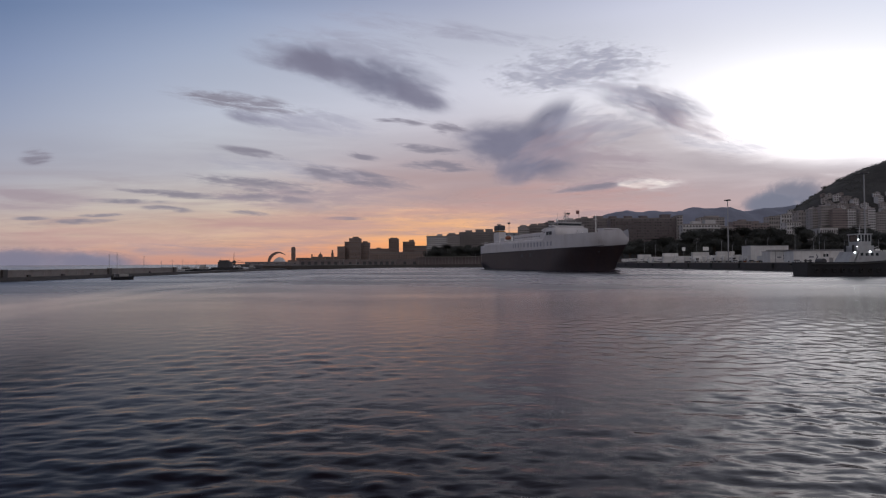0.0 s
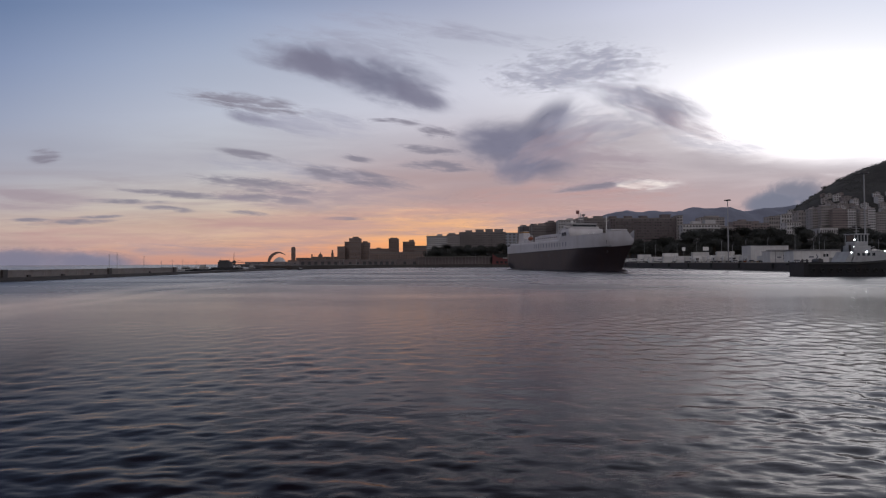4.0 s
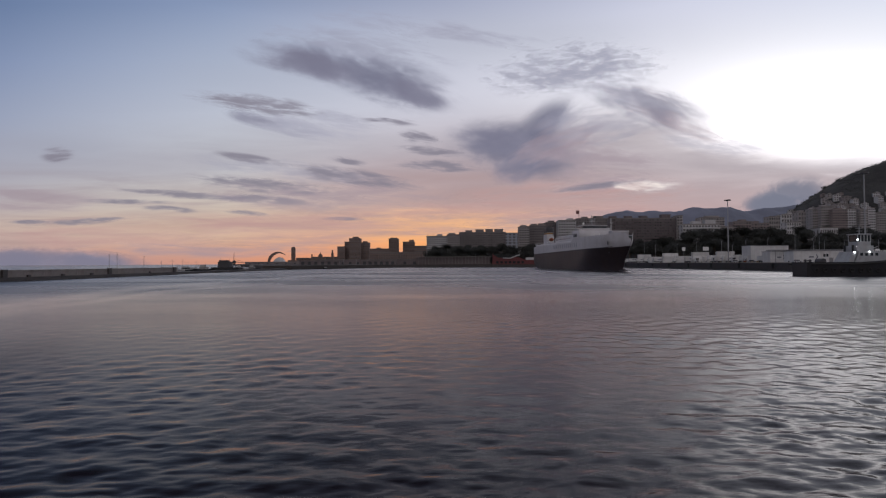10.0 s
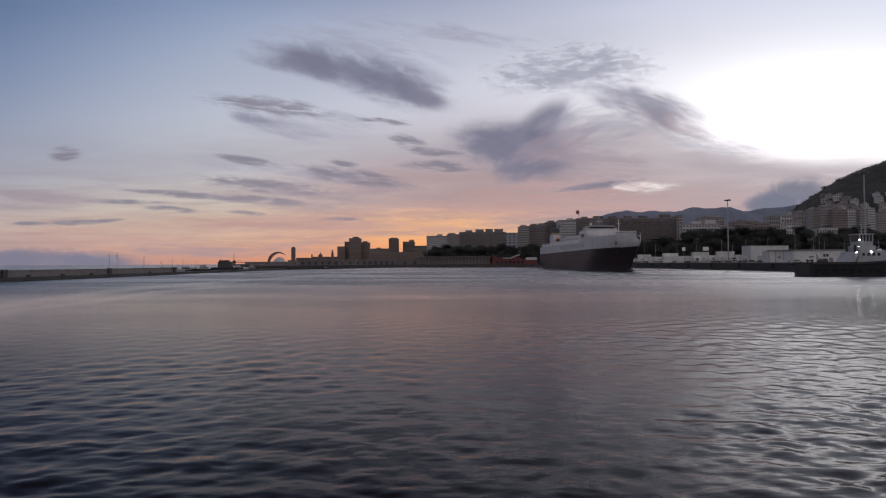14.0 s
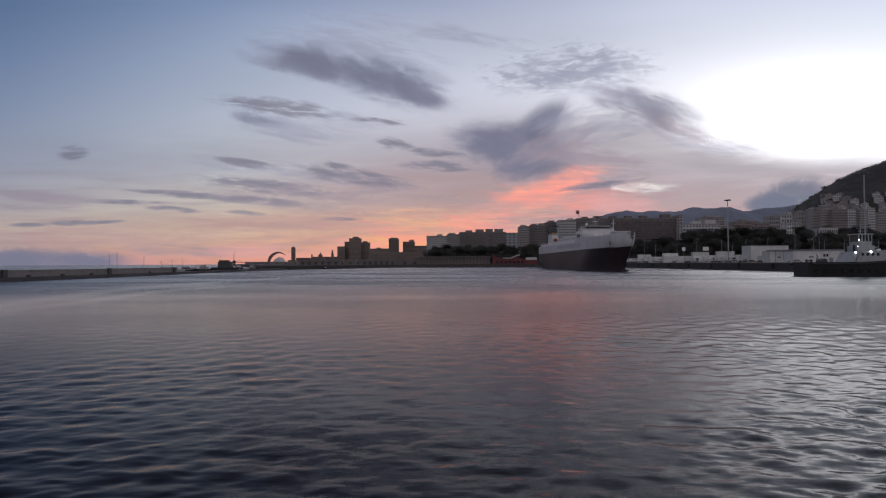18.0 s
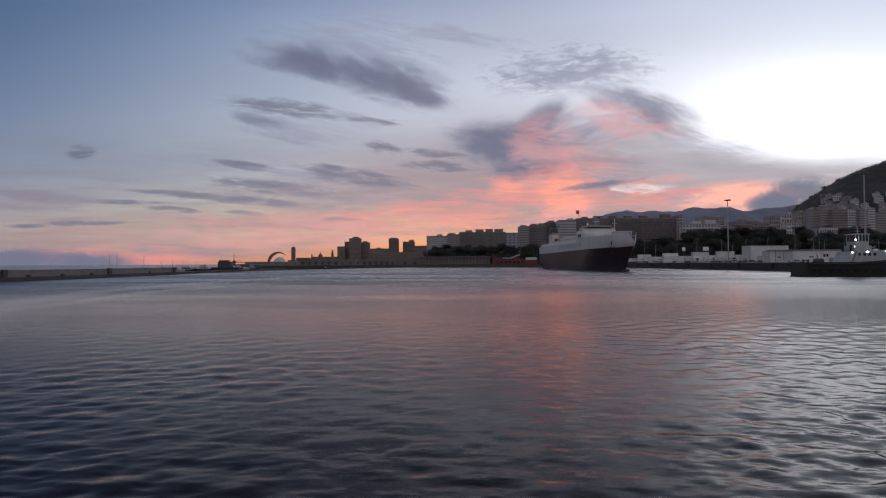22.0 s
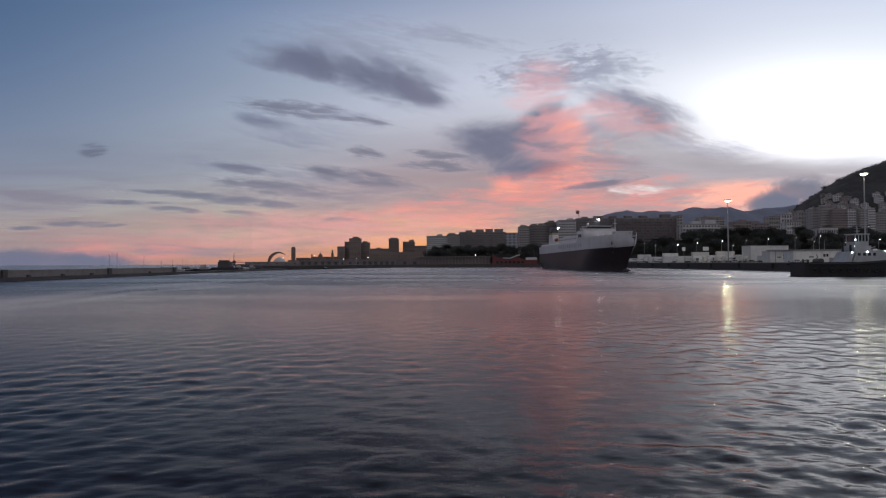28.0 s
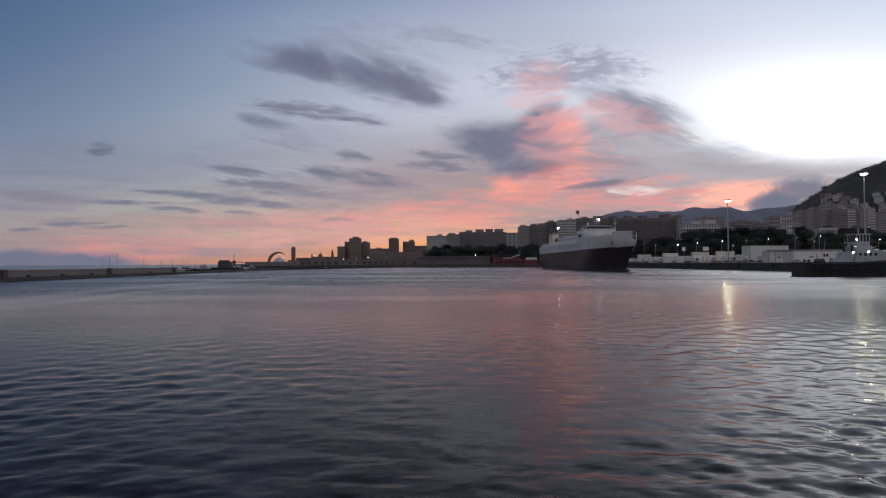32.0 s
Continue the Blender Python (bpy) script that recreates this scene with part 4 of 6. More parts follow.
        part("anchor", rods(((sx * (b + 0.2), y, z + 1.4), (sx * (b + 0.1), y, z - 0.8), 0.18), ((sx * (b + 0.2), y - 1, z - 0.5), (sx * (b + 0.2), y + 1, z - 0.5), 0.2)), DARKSTEEL, s)
    # deck floodlights
    lights = []
    for x, y, z0, z1 in ((7.5, -112, 20.3, 33.0), (-1.5, -47, 30.3, 34.6)):
        m = part("light_mast", rods(((x, y, z0), (x, y, z1 + 1.6), 0.2)), STEEL, s)
        part("light_hood", boxes((x - 0.85, x + 0.85, y - 0.8, y + 0.8, z1 + 1.0, z1 + 2.1), bevel=0.1), DARKSTEEL, m)
        bm = bmesh.new()
        bmesh.ops.create_icosphere(bm, subdivisions=2, radius=1.0)
        for v in bm.verts:
            v.co = Vector((v.co.x * 0.75, v.co.y * 0.7, v.co.z * 0.45))
        b = part("floodlight", bm, SHIPGLOW, m)
        b.matrix_basis = pose(x, y, z1 + 1.6)
        lights.append((b, pose(x, y, z1 + 1.6), pose(x, y, z1 + 0.1)))
    # foam at the stem
    bm = bmesh.new()
    for i in range(14):
        a = random.uniform(0, 1)
        sx = random.choice((1, -1))
        y = 3.0 - a * 26
        bmesh.ops.create_icosphere(bm, subdivisions=1, radius=random.uniform(0.08, 0.22),
                                   matrix=Matrix.Translation((sx * (half_breadth(y, 0) + random.uniform(0.1, 1.0)), y, 0.03)) @ Matrix.Diagonal((1.2, 2.6, 0.35, 1)))
    tagged(part("bow_foam", bm, FOAM, s), kind="stuff")
    return s, lights


SHIPGLOW = lamp_material("ship_floodlight_glow", (1.0, 0.97, 0.85), 24)
FOAM = material("white_water_foam", (0.40, 0.40, 0.42), 0.9, grain=3, vary=0.1)
ferry, ferry_lights = build_ship()


# ---- harbour tug ----
def build_tug():
    t = thing("tugboat", pose(144, 190, 0), "dark-hulled harbour tug with white wheelhouse and lamps lit", "tugboat")
    n = 40
    bm = bmesh.new()
    rows = []
    for k in range(6):
        r = []
        for i in range(n + 1):
            f = i / n
            sheer = 4.9 + 1.7 * max(0, (f - 0.45) / 0.55) ** 1.6
            z = -1.5 + (sheer + 1.5) * k / 5
            b = 5.6 * (1 - max(0, (f - 0.62) / 0.38) ** 2.4) ** 0.6 * (1 - 0.25 * max(0, (0.08 - f) / 0.08) ** 2) * (0.86 + 0.14 * k / 5)
            x = -16.0 + 36 * f + (0.8 * k / 5 if f > 0.9 else 0)
            r.append((bm.verts.new((x, -max(b, 0.05), z)), bm.verts.new((x, max(b, 0.05), z))))
        rows.append(r)
    for a, b in zip(rows, rows[1:]):
        for i in range(n):
            bm.faces.new((a[i][0], a[i + 1][0], b[i + 1][0], b[i][0]))
            bm.faces.new((a[i + 1][1], a[i][1], b[i][1], b[i + 1][1]))
        bm.faces.new((a[0][1], a[0][0], b[0][0], b[0][1]))
    hull = part("hull", bm, TUGHULL, t, "black tug hull with rubber fendering")
    part("deck", boxes((-15.4, 14, -4.6, 4.6, 4.0, 4.2)), DECKGREEN, t)
    bm = bmesh.new()
    for i in range(26):
        f = i / 26
        x0, x1 = -15.9 + 34.6 * f, -15.9 + 34.6 * (f + 1 / 26)
        g = lambda f: 5.6 * (1 - max(0, (f - 0.62) / 0.38) ** 2.4) ** 0.6
        zz = lambda f: 4.2 + 1.7 * max(0, (f - 0.45) / 0.55) ** 1.6
        for sy in (-1, 1):
            rod(bm, (x0, sy * (g(f) + 0.1), zz(f)), (x1, sy * (g(f + 1 / 26) + 0.1), zz(f + 1 / 26)), 0.35, seg=6)
    part("fender", bm, BLACK, hull)
    tyre = bmesh.new()
    for i in range(16):
        a0, a1 = 2 * math.pi * i / 16, 2 * math.pi * (i + 1) / 16
        rod(tyre, (0.65 * math.cos(a0), 0, 0.65 * math.sin(a0)), (0.65 * math.cos(a1), 0, 0.65 * math.sin(a1)), 0.22, seg=6)
    tyre = mesh_of("tyre", tyre, BLACK)
    for i in range(9):
        piece("tyre", tyre, hull, -14.0 + i * 3.1, -5.75, 2.0)
    # deckhouse with a sloping after end
    bm = bmesh.new()
    prof = [(1.0, 4.1), (15.6, 4.1), (15.6, 7.2), (12.4, 8.6), (3.0, 8.8), (2.2, 7.0)]
    for side in (-3.6, 3.6):
        vs = [bm.verts.new((x, side, z)) for x, z in prof]
        bm.faces.new(vs if side > 0 else vs[::-1])
    bm.verts.ensure_lookup_table()
    for i in range(6):
        j = (i + 1) % 6
        bm.faces.new((bm.verts[i], bm.verts[j], bm.verts[6 + j], bm.verts[6 + i]))
    bmesh.ops.recalc_face_normals(bm, faces=bm.faces)
    house = part("deckhouse", bm, TUGWHITE, t, "white deckhouse with a row of dark windows")
    win = mesh_of("window", boxes((-0.5, 0.5, -0.05, 0.05, -0.5, 0.5), bevel=0.03), GLASS)
    for x in (2.6, 4.4, 6.2, 8.0):
        piece("window", win, house, x + 1.0, -3.62, 7.6)
    part("door", boxes((2.6, 3.4, -3.66, -3.58, 5.6, 7.6), bevel=0.03), STEEL, house)
    # wheelhouse: dark glass between white posts
    wh = part("wheelhouse", boxes((2.8, 8.8, -2.6, 2.6, 8.8, 10.7), (3.4, 8.2, -2.2, 2.2, 10.7, 12.2), (3.0, 8.6, -2.5, 2.5, 14.6, 15.0), bevel=0.1), TUGWHITE, t)
    part("glazing", boxes((3.6, 8.0, -2.0, 2.0, 12.2, 14.6)), GLASS, wh, "dark wheelhouse glass")
    for x in (3.5, 4.65, 5.8, 6.95, 8.1):
        for y in (-2.1, 2.1):
            part("window_post", boxes((x - 0.14, x + 0.14, y - 0.1, y + 0.1, 12.2, 14.6)), TUGWHITE, wh)
    part("mast", rods(((5.8, 0, 15.0), (5.8, 0, 18.4), 0.2, 0.1), ((4.4, 0, 17.0), (7.2, 0, 17.0), 0.08), ((4.8, 0, 16.0), (6.8, 0, 16.0), 0.12)), STEEL, t)
    for sy in (-1.9, 1.9):
        part("exhaust_stack", rods(((1.9, sy, 6.0), (1.9, sy, 11.0), 0.4, 0.36), seg=12), TUGHULL, t)
    part("towing_winch", rods(((-8.4, -1.6, 5.2), (-8.4, 1.6, 5.2), 1.0), seg=14), DARKSTEEL, t)
    part("towing_bitt", rods(((-13, -1.2, 4.2), (-13, -1.2, 5.9), 0.3), ((-13, 1.2, 4.2), (-13, 1.2, 5.9), 0.3), ((-13, -1.8, 5.4), (-13, 1.8, 5.4), 0.25)), DARKSTEEL, t)
    bm = bmesh.new()
    for i in range(14):
        x = 8 + i * 0.75
        y = -3.4 * (1 - (i / 14) ** 2)
        rod(bm, (x, y, 6.0), (x, y, 9.0), 0.06, seg=5)
        rod(bm, (x, y, 9.0), (x + 0.75, -3.4 * (1 - ((i + 1) / 14) ** 2), 9.0), 0.05, seg=5)
    part("bow_railing", bm, WHITE, t)
    # sloping white plate abaft the deckhouse, and the towing post forward
    bm = bmesh.new()
    vs = [bm.verts.new(c) for c in ((-1.6, -3.4, 4.2), (1.0, -3.4, 8.6), (2.4, -3.4, 8.6), (0.6, -3.4, 4.2), (-1.6, 3.4, 4.2), (1.0, 3.4, 8.6), (2.4, 3.4, 8.6), (0.6, 3.4, 4.2))]
    for f in ((0, 3, 2, 1), (4, 5, 6, 7), (0, 1, 5, 4), (3, 7, 6, 2), (1, 2, 6, 5), (0, 4, 7, 3)):
        bm.faces.new([vs[i] for i in f])
    part("ramp_plate", bm, TUGWHITE, t)
    part("towing_post", rods(((17.2, -1.0, 6.0), (16.6, -1.0, 9.0), 0.35), ((17.2, 1.0, 6.0), (16.6, 1.0, 9.0), 0.35), ((16.6, -1.6, 8.6), (16.6, 1.6, 8.6), 0.4)), TUGWHITE, t)
    part("fire_monitor", rods(((10.6, 0, 8.7), (10.6, 0, 9.9), 0.2), ((10.6, 0, 9.9), (12.2, 0, 10.4), 0.16)), STEEL, t)
    part("life_raft", rods(((9.4, -2.6, 9.2), (10.6, -2.6, 9.2), 0.35), seg=10), WHITE, t)
    for x, y, z, r in ((1.0, -3.75, 8.3, 0.28), (6.4, -3.75, 8.5, 0.32), (13.4, -3.3, 8.7, 0.26), (3.2, -2.5, 12.8, 0.26), (17.4, -1.4, 8.0, 0.24), (2.6, -2.8, 10.4, 0.12)):
        bm = bmesh.new()
        bmesh.ops.create_icosphere(bm, subdivisions=2, radius=r)
        b = part("deck_lamp", bm, TUGGLOW, t, "lit white deck lamp")
        b.matrix_basis = pose(x, y, z)
    return t


TUGHULL = material("black_tug_paint", (0.014, 0.015, 0.018), 0.5, grain=0.8, vary=0.4, stain=0.4)
TUGWHITE = material("dull_white_tug_paint", (0.33, 0.345, 0.36), 0.5, grain=0.8, vary=0.15, stain=0.4)
TUGGLOW = lamp_material("deck_lamp_glow", (0.92, 0.97, 1.0), 6)
tug = build_tug()


# ---- small pilot launch that crosses the basin at the start ----
def build_launch():
    t = thing("launch", pose(-105, 173, 0, 0, 0, 60), "small dark launch with a low cabin crossing the basin", "boat")
    n = 16
    bm = bmesh.new()
    rows = []
    for k in range(4):
        r = []
        for i in range(n + 1):
            f = i / n
            b = 1.25 * (1 - max(0, (f - 0.5) / 0.5) ** 2) ** 0.7 * (0.7 + 0.3 * k / 3)
            z = -0.4 + (1.25 + 0.4 * f * f) * k / 3
            r.append((bm.verts.new((-2.9 + 5.8 * f + 0.4 * k / 3 * f, -max(b, 0.03), z)), bm.verts.new((-2.9 + 5.8 * f + 0.4 * k / 3 * f, max(b, 0.03), z))))
        rows.append(r)
    for a, b in zip(rows, rows[1:]):
        for i in range(n):
            bm.faces.new((a[i][0], a[i + 1][0], b[i + 1][0], b[i][0]))
            bm.faces.new((a[i + 1][1], a[i][1], b[i][1], b[i + 1][1]))
        bm.faces.new((a[0][1], a[0][0], b[0][0], b[0][1]))
    for i in range(n):
        bm.faces.new((rows[-1][i][0], rows[-1][i + 1][0], rows[-1][i + 1][1], rows[-1][i][1]))
    part("hull", bm, TUGHULL, t)
    c = part("cabin", boxes((-0.9, 1.5, -0.8, 0.8, 1.0, 1.75), (-1.1, 1.6, -0.9, 0.9, 1.75, 1.85), bevel=0.06), BOATWHITE, t)
    part("windscreen", boxes((1.45, 1.54, -0.7, 0.7, 1.3, 1.7)), GLASS, c)
    part("arch", rods(((-2.2, -0.9, 1.0), (-2.2, -0.9, 2.0), 0.05), ((-2.2, 0.9, 1.0), (-2.2, 0.9, 2.0), 0.05), ((-2.2, -0.9, 2.0), (-2.2, 0.9, 2.0), 0.05)), STEEL, t)
    part("outboard", boxes((-3.4, -2.85, -0.3, 0.3, 0.0, 1.3), bevel=0.1), BLACK, t)
    bm = bmesh.new()
    for i in range(16):
        bmesh.ops.create_icosphere(bm, subdivisions=1, radius=random.uniform(0.1, 0.22),
                                   matrix=Matrix.Translation((-3.3 - i * 0.9, random.uniform(-0.6, 0.6) * (1 + i * 0.1), 0.02)) @ Matrix.Diagonal((2.2, 1, 0.25, 1)))
    tagged(part("wake_foam", bm, FOAM, t), kind="stuff")
    return t


launch = build_launch()


# ---- cargo quay ----
town_lamps = []
TRAILER = material("white_trailer_skin", (0.62, 0.62, 0.61), 0.5, grain=0.7, vary=0.12, stain=0.35, each=0.18)
SHEDWALL = material("pale_sheet_metal", (0.60, 0.60, 0.60), 0.55, grain=0.5, vary=0.12, stain=0.4, each=0.1)
SHEDROOF = material("grey_sheet_roof", (0.22, 0.22, 0.23), 0.6, grain=0.4, vary=0.2)
GREYPAINT = material("grey_logo_paint", (0.16, 0.17, 0.20), 0.6, grain=1, vary=0.1)
CARPAINT = material("silver_car_paint", (0.35, 0.36, 0.38), 0.3, 0.3, grain=1, vary=0.1, each=0.5)
LAMPGLOW = lamp_material("street_lamp_glow", (1.0, 0.93, 0.78), 34)
MASTGLOW = lamp_material("mast_floodlight_glow", (1.0, 0.88, 0.52), 480)

# quay edge: coping blocks, fenders and bollards
cope = mesh_of("coping_stone", boxes((-0.5, 0.5, -2.45, 2.45, -0.3, 0.12), bevel=0.04), CONCRETE)
edge = thing("quay_coping", pose(185.4, 0, 4.7), "worn pale concrete coping along the quay edge", "coping", kind="structure")
for i in range(93):
    piece("coping_stone", cope, edge, 0, 153 + i * 5, 0)
fend = mesh_of("fender", boxes((-0.5, 0.05, -0.7, 0.7, -3.4, -0.4), bevel=0.12), BLACK)
for i in range(13):
    piece("fender", fend, edge, -0.5, 160 + i * 34, 0)
boll = bmesh.new()
rod(boll, (0, 0, 0), (0, 0, 0.55), 0.3, 0.24, 10)
rod(boll, (0, 0, 0.55), (0, 0, 0.8), 0.42, 0.36, 10)
boll = mesh_of("bollard", boll, DARKSTEEL)
for i in range(18):
    tagged(piece("bollard", boll, None, 186.6, 165 + i * 24, 4.7), "dark iron mooring bollard on the quay", "bollard", "quay bollards")


def shed(x, y, w, d, h, label, logo=0, ribs=True, rz=0.0):
    """A sheet-metal shed or cabin with ribbed walls, flat roof and doors."""
    t = thing("shed", pose(x, y, 4.7, 0, 0, rz), label, "shed", "white sheds on the quay")
    wall = part("wall", boxes((-w / 2, w / 2, -d / 2, d / 2, 0, h), bevel=0.05), SHEDWALL, t)
    part("roof", boxes((-w / 2 - 0.25, w / 2 + 0.25, -d / 2 - 0.25, d / 2 + 0.25, h, h + 0.28), bevel=0.05), SHEDROOF, t)
    bm = bmesh.new()
    k = int(w / 1.1)
    for i in range(k):
        xx = -w / 2 + (i + 0.5) * w / k
        box(bm, xx - 0.12, xx + 0.12, -d / 2 - 0.07, -d / 2 + 0.02, 0.15, h - 0.1)
    part("ribs", bm, SHEDWALL, t)
    part("door", boxes((w * 0.36, w * 0.36 + 2.2, -d / 2 - 0.1, -d / 2 - 0.02, 0, 2.6), bevel=0.03), SHEDROOF, t, "grey door")
    if logo:
        part("logo", boxes((-logo, -logo * 0.1, -d / 2 - 0.12, -d / 2 - 0.08, h * 0.42, h * 0.55), ), GREYPAINT, t, "faded grey sign painted as a plain bar")
        bm = bmesh.new()
        for a0, a1 in ((0.0, 0.5), (1.0, 0.5)):
            rod(bm, (logo * (0.35 + 0.5 * min(a0, 1 - a0)), -d / 2 - 0.1, h * (0.3 + 0.4 * a0)), (logo * 0.62, -d / 2 - 0.1, h * (0.3 + 0.4 * a1)), 0.22, 0.34, seg=4)
        part("chevron", bm, GREYPAINT, t, "dark grey chevron")
        for k in (0.22, 0.29):
            part("window", boxes((w * k, w * k + 1.1, -d / 2 - 0.12, -d / 2 - 0.04, h * 0.5, h * 0.75), bevel=0.02), GLASS, t)
    return t


shed(207.3, 340, 24, 10, 10.6, "tall white sheet-metal shed with a flat roof")
shed(198.8, 314, 13.4, 8, 6.3, "white portable cabin with a grey sign", 2.6)
shed(202.5, 292, 22.6, 8, 6.2, "long white portable cabin with a grey sign", 3.0)
shed(223.9, 300, 17, 9, 6.4, "long white warehouse behind the tug")
shed(241.4, 296, 26, 9, 6.0, "long white warehouse behind the tug")
part("door", boxes((-1.6, 1.6, -0.1, 0.1, 0, 4.6), bevel=0.05), RED, thing("roller_gate", pose(216.8, 286, 4.7), "red roller gate beside a white cabin", "gate"))
# low grey canopy joining the sheds
t = thing("canopy", pose(221.2, 312, 4.7), "flat grey canopy roof on posts behind the cabins", "canopy")
part("roof", boxes((-28, 34, -4, 4, 7.0, 7.5), bevel=0.05), SHEDROOF, t)
for i in range(9):
    part("post", boxes((-27 + i * 7.4, -26.7 + i * 7.4, -3.6, -3.3, 0, 7.0)), STEEL, t)

wheel_bm = bmesh.new()
rod(wheel_bm, (0, -0.16, 0), (0, 0.16, 0), 0.5, seg=14)
WHEEL = mesh_of("wheel", wheel_bm, BLACK)


def trailer(label):
    t = thing("trailer", pose(0, 0, -80), label, "trailer", "white trailers on the quay")
    b = part("box", boxes((-6.2, 6.2, -1.27, 1.27, 1.25, 4.2), bevel=0.06), TRAILER, t)
    part("door", boxes((6.2, 6.26, -1.2, 1.2, 1.35, 4.1)), STEEL, b)
    part("chassis", boxes((-6.0, 6.0, -0.5, 0.5, 0.85, 1.25), (2.0, 6.0, -1.1, 1.1, 0.7, 0.9)), DARKSTEEL, t)
    part("logo", boxes((-3, 1.2, -1.3, -1.28, 2.6, 3.3)), GREYPAINT, b)
    for x in (3.0, 4.3, 5.6):
        for y in (-1.1, 1.1):
            piece("wheel", WHEEL, t, x, y, 0.5)
    part("landing_leg", boxes((-3.6, -3.3, -0.9, -0.7, 0, 1.0), (-3.6, -3.3, 0.7, 0.9, 0, 1.0)), DARKSTEEL, t)
    return t


def truck(label):
    t = thing("truck", pose(0, 0, -80), label, "truck", "white trucks on the quay")
    c = part("cab", boxes((-1.2, 1.2, -1.25, 1.0, 0.9, 3.6), (-1.1, 1.1, -1.15, 0.6, 3.6, 4.0), bevel=0.15), TRAILER, t)
    part("windscreen", boxes((-1.05, 1.05, -1.3, -1.24, 2.1, 3.2), bevel=0.02), GLASS, c)
    part("grille", boxes((-0.8, 0.8, -1.3, -1.24, 1.0, 1.7)), DARKSTEEL, c)
    part("bumper", boxes((-1.2, 1.2, -1.45, -1.2, 0.45, 0.9), bevel=0.06), GREYPAINT, c)
    for x in (-0.9, 0.9):
        part("headlight", boxes((x - 0.2, x + 0.2, -1.48, -1.44, 0.6, 0.8)), STEEL, c)
        piece("wheel", WHEEL, t, x * 1.15, 0, 0.5, 90)
    part("chassis", boxes((-0.5, 0.5, -1, 5, 0.6, 1.0)), DARKSTEEL, t)
    for y in (3.4, 4.6):
        for x in (-1.0, 1.0):
            piece("wheel", WHEEL, t, x, y, 0.5, 90)
    return t


def car(label):
    t = thing("car", pose(0, 0, -80), label, "car", "cars parked on the quay")
    b = part("body", boxes((-2.2, 2.2, -0.88, 0.88, 0.35, 0.95), bevel=0.12), CARPAINT, t)
    part("cabin", boxes((-1.3, 1.2, -0.78, 0.78, 0.95, 1.48), bevel=0.18), GLASS, b)
    part("roof", boxes((-0.95, 0.85, -0.72, 0.72, 1.45, 1.53), bevel=0.03), CARPAINT, b)
    for x in (-1.35, 1.35):
        for y in (-0.8, 0.8):
            ob = piece("wheel", WHEEL, t, x, y, 0.33)
            ob.scale = (0.64, 0.64, 0.64)
    for y in (-0.6, 0.6):
        part("headlight", boxes((2.18, 2.24, y - 0.18, y + 0.18, 0.62, 0.76)), STEEL, b)
    return t


TR = trailer("white box trailer parked on the quay")
TK = truck("white truck cab facing the water")
CR = car("small parked car on the quay")
CB = tagged(new("container", mesh_of("container", boxes((-6.1, 6.1, -1.22, 1.22, 0, 2.6), bevel=0.05), TRAILER)),
            "white steel shipping container on the quay", "container", "white containers on the quay")
CB.matrix_basis = pose(0, 0, -80)
part("corrugation", boxes(*[(-5.8 + k * 0.6, -5.6 + k * 0.6, -1.27, -1.2, 0.15, 2.45) for k in range(20)]), TRAILER, CB)
part("door", boxes((6.1, 6.16, -1.15, 1.15, 0.1, 2.5)), STEEL, CB)
for px, y, w in ((200.7, 440, 2.6), (214.1, 430, 4.6)):
    t = thing("sign_board", pose(px, y, 4.7), "white board raised on a slim post", "sign", "raised boards on the quay")
    part("post", rods(((0, 0, 0), (0, 0, 10.2), 0.16)), STEEL, t)
    part("board", boxes((-w / 2, w / 2, -0.15, 0.15, 9.8, 12.8), bevel=0.05), WHITE, t)


def spread(proto, rows):
    for x, y, z, rz in rows:
        copy_thing(proto, pose(x, y, z, 0, 0, rz))


spread(TR, [(189.0, 420, 4.7, 1), (190.8, 403, 4.7, -2), (192.6, 379, 4.7, 2), (195.2, 357, 4.7, 0), (188.6, 458, 4.7, 3), (188.3, 480, 4.7, -1), (196.0, 344, 4.7, 88), (188.0, 518, 4.7, 0), (188.4, 497, 4.7, 2), (191.5, 446, 4.7, -3), (194.2, 365, 4.7, 0), (195.8, 322, 4.7, 85)])
spread(CB, [(190.6, 418, 4.7, 1), (190.6, 418, 7.3, -1), (194.6, 376, 4.7, 0), (194.6, 376, 7.3, 1), (198.5, 349, 4.7, 2), (198.5, 349, 7.3, 0), (188.9, 470, 7.3, 0), (188.9, 470, 4.7, 1), (192.4, 395, 4.7, 0), (192.4, 395, 7.3, 0.5), (198.7, 372, 4.7, 0), (198.7, 372, 7.3, -0.4), (188.1, 437, 4.7, 0), (188.1, 437, 7.3, 0),
            (192.4, 395, 9.9, -0.3), (198.7, 372, 9.9, 0.4), (188.1, 437, 9.9, 0.2), (192.5, 505, 9.9, 0), (204.2, 399, 4.7, 0), (204.2, 399, 7.3, 0.3), (193.8, 432, 4.7, 0), (200.9, 350, 4.7, 12), (192.5, 505, 4.7, 0), (192.5, 505, 7.3, 0), (189.9, 464, 4.7, 3), (196.9, 383, 4.7, 0)])
spread(TK, [(188.2, 392, 4.7, 3), (190.2, 371, 4.7, -4), (191.8, 349, 4.7, 0), (187.9, 446, 4.7, 2), (189.7, 430, 4.7, 4), (191.1, 422, 4.7, 0), (191.4, 412, 4.7, -3), (200.1, 358, 4.7, 0), (200.5, 352, 4.7, 5), (188.5, 535, 4.7, 0), (188.9, 468, 4.7, 0)])
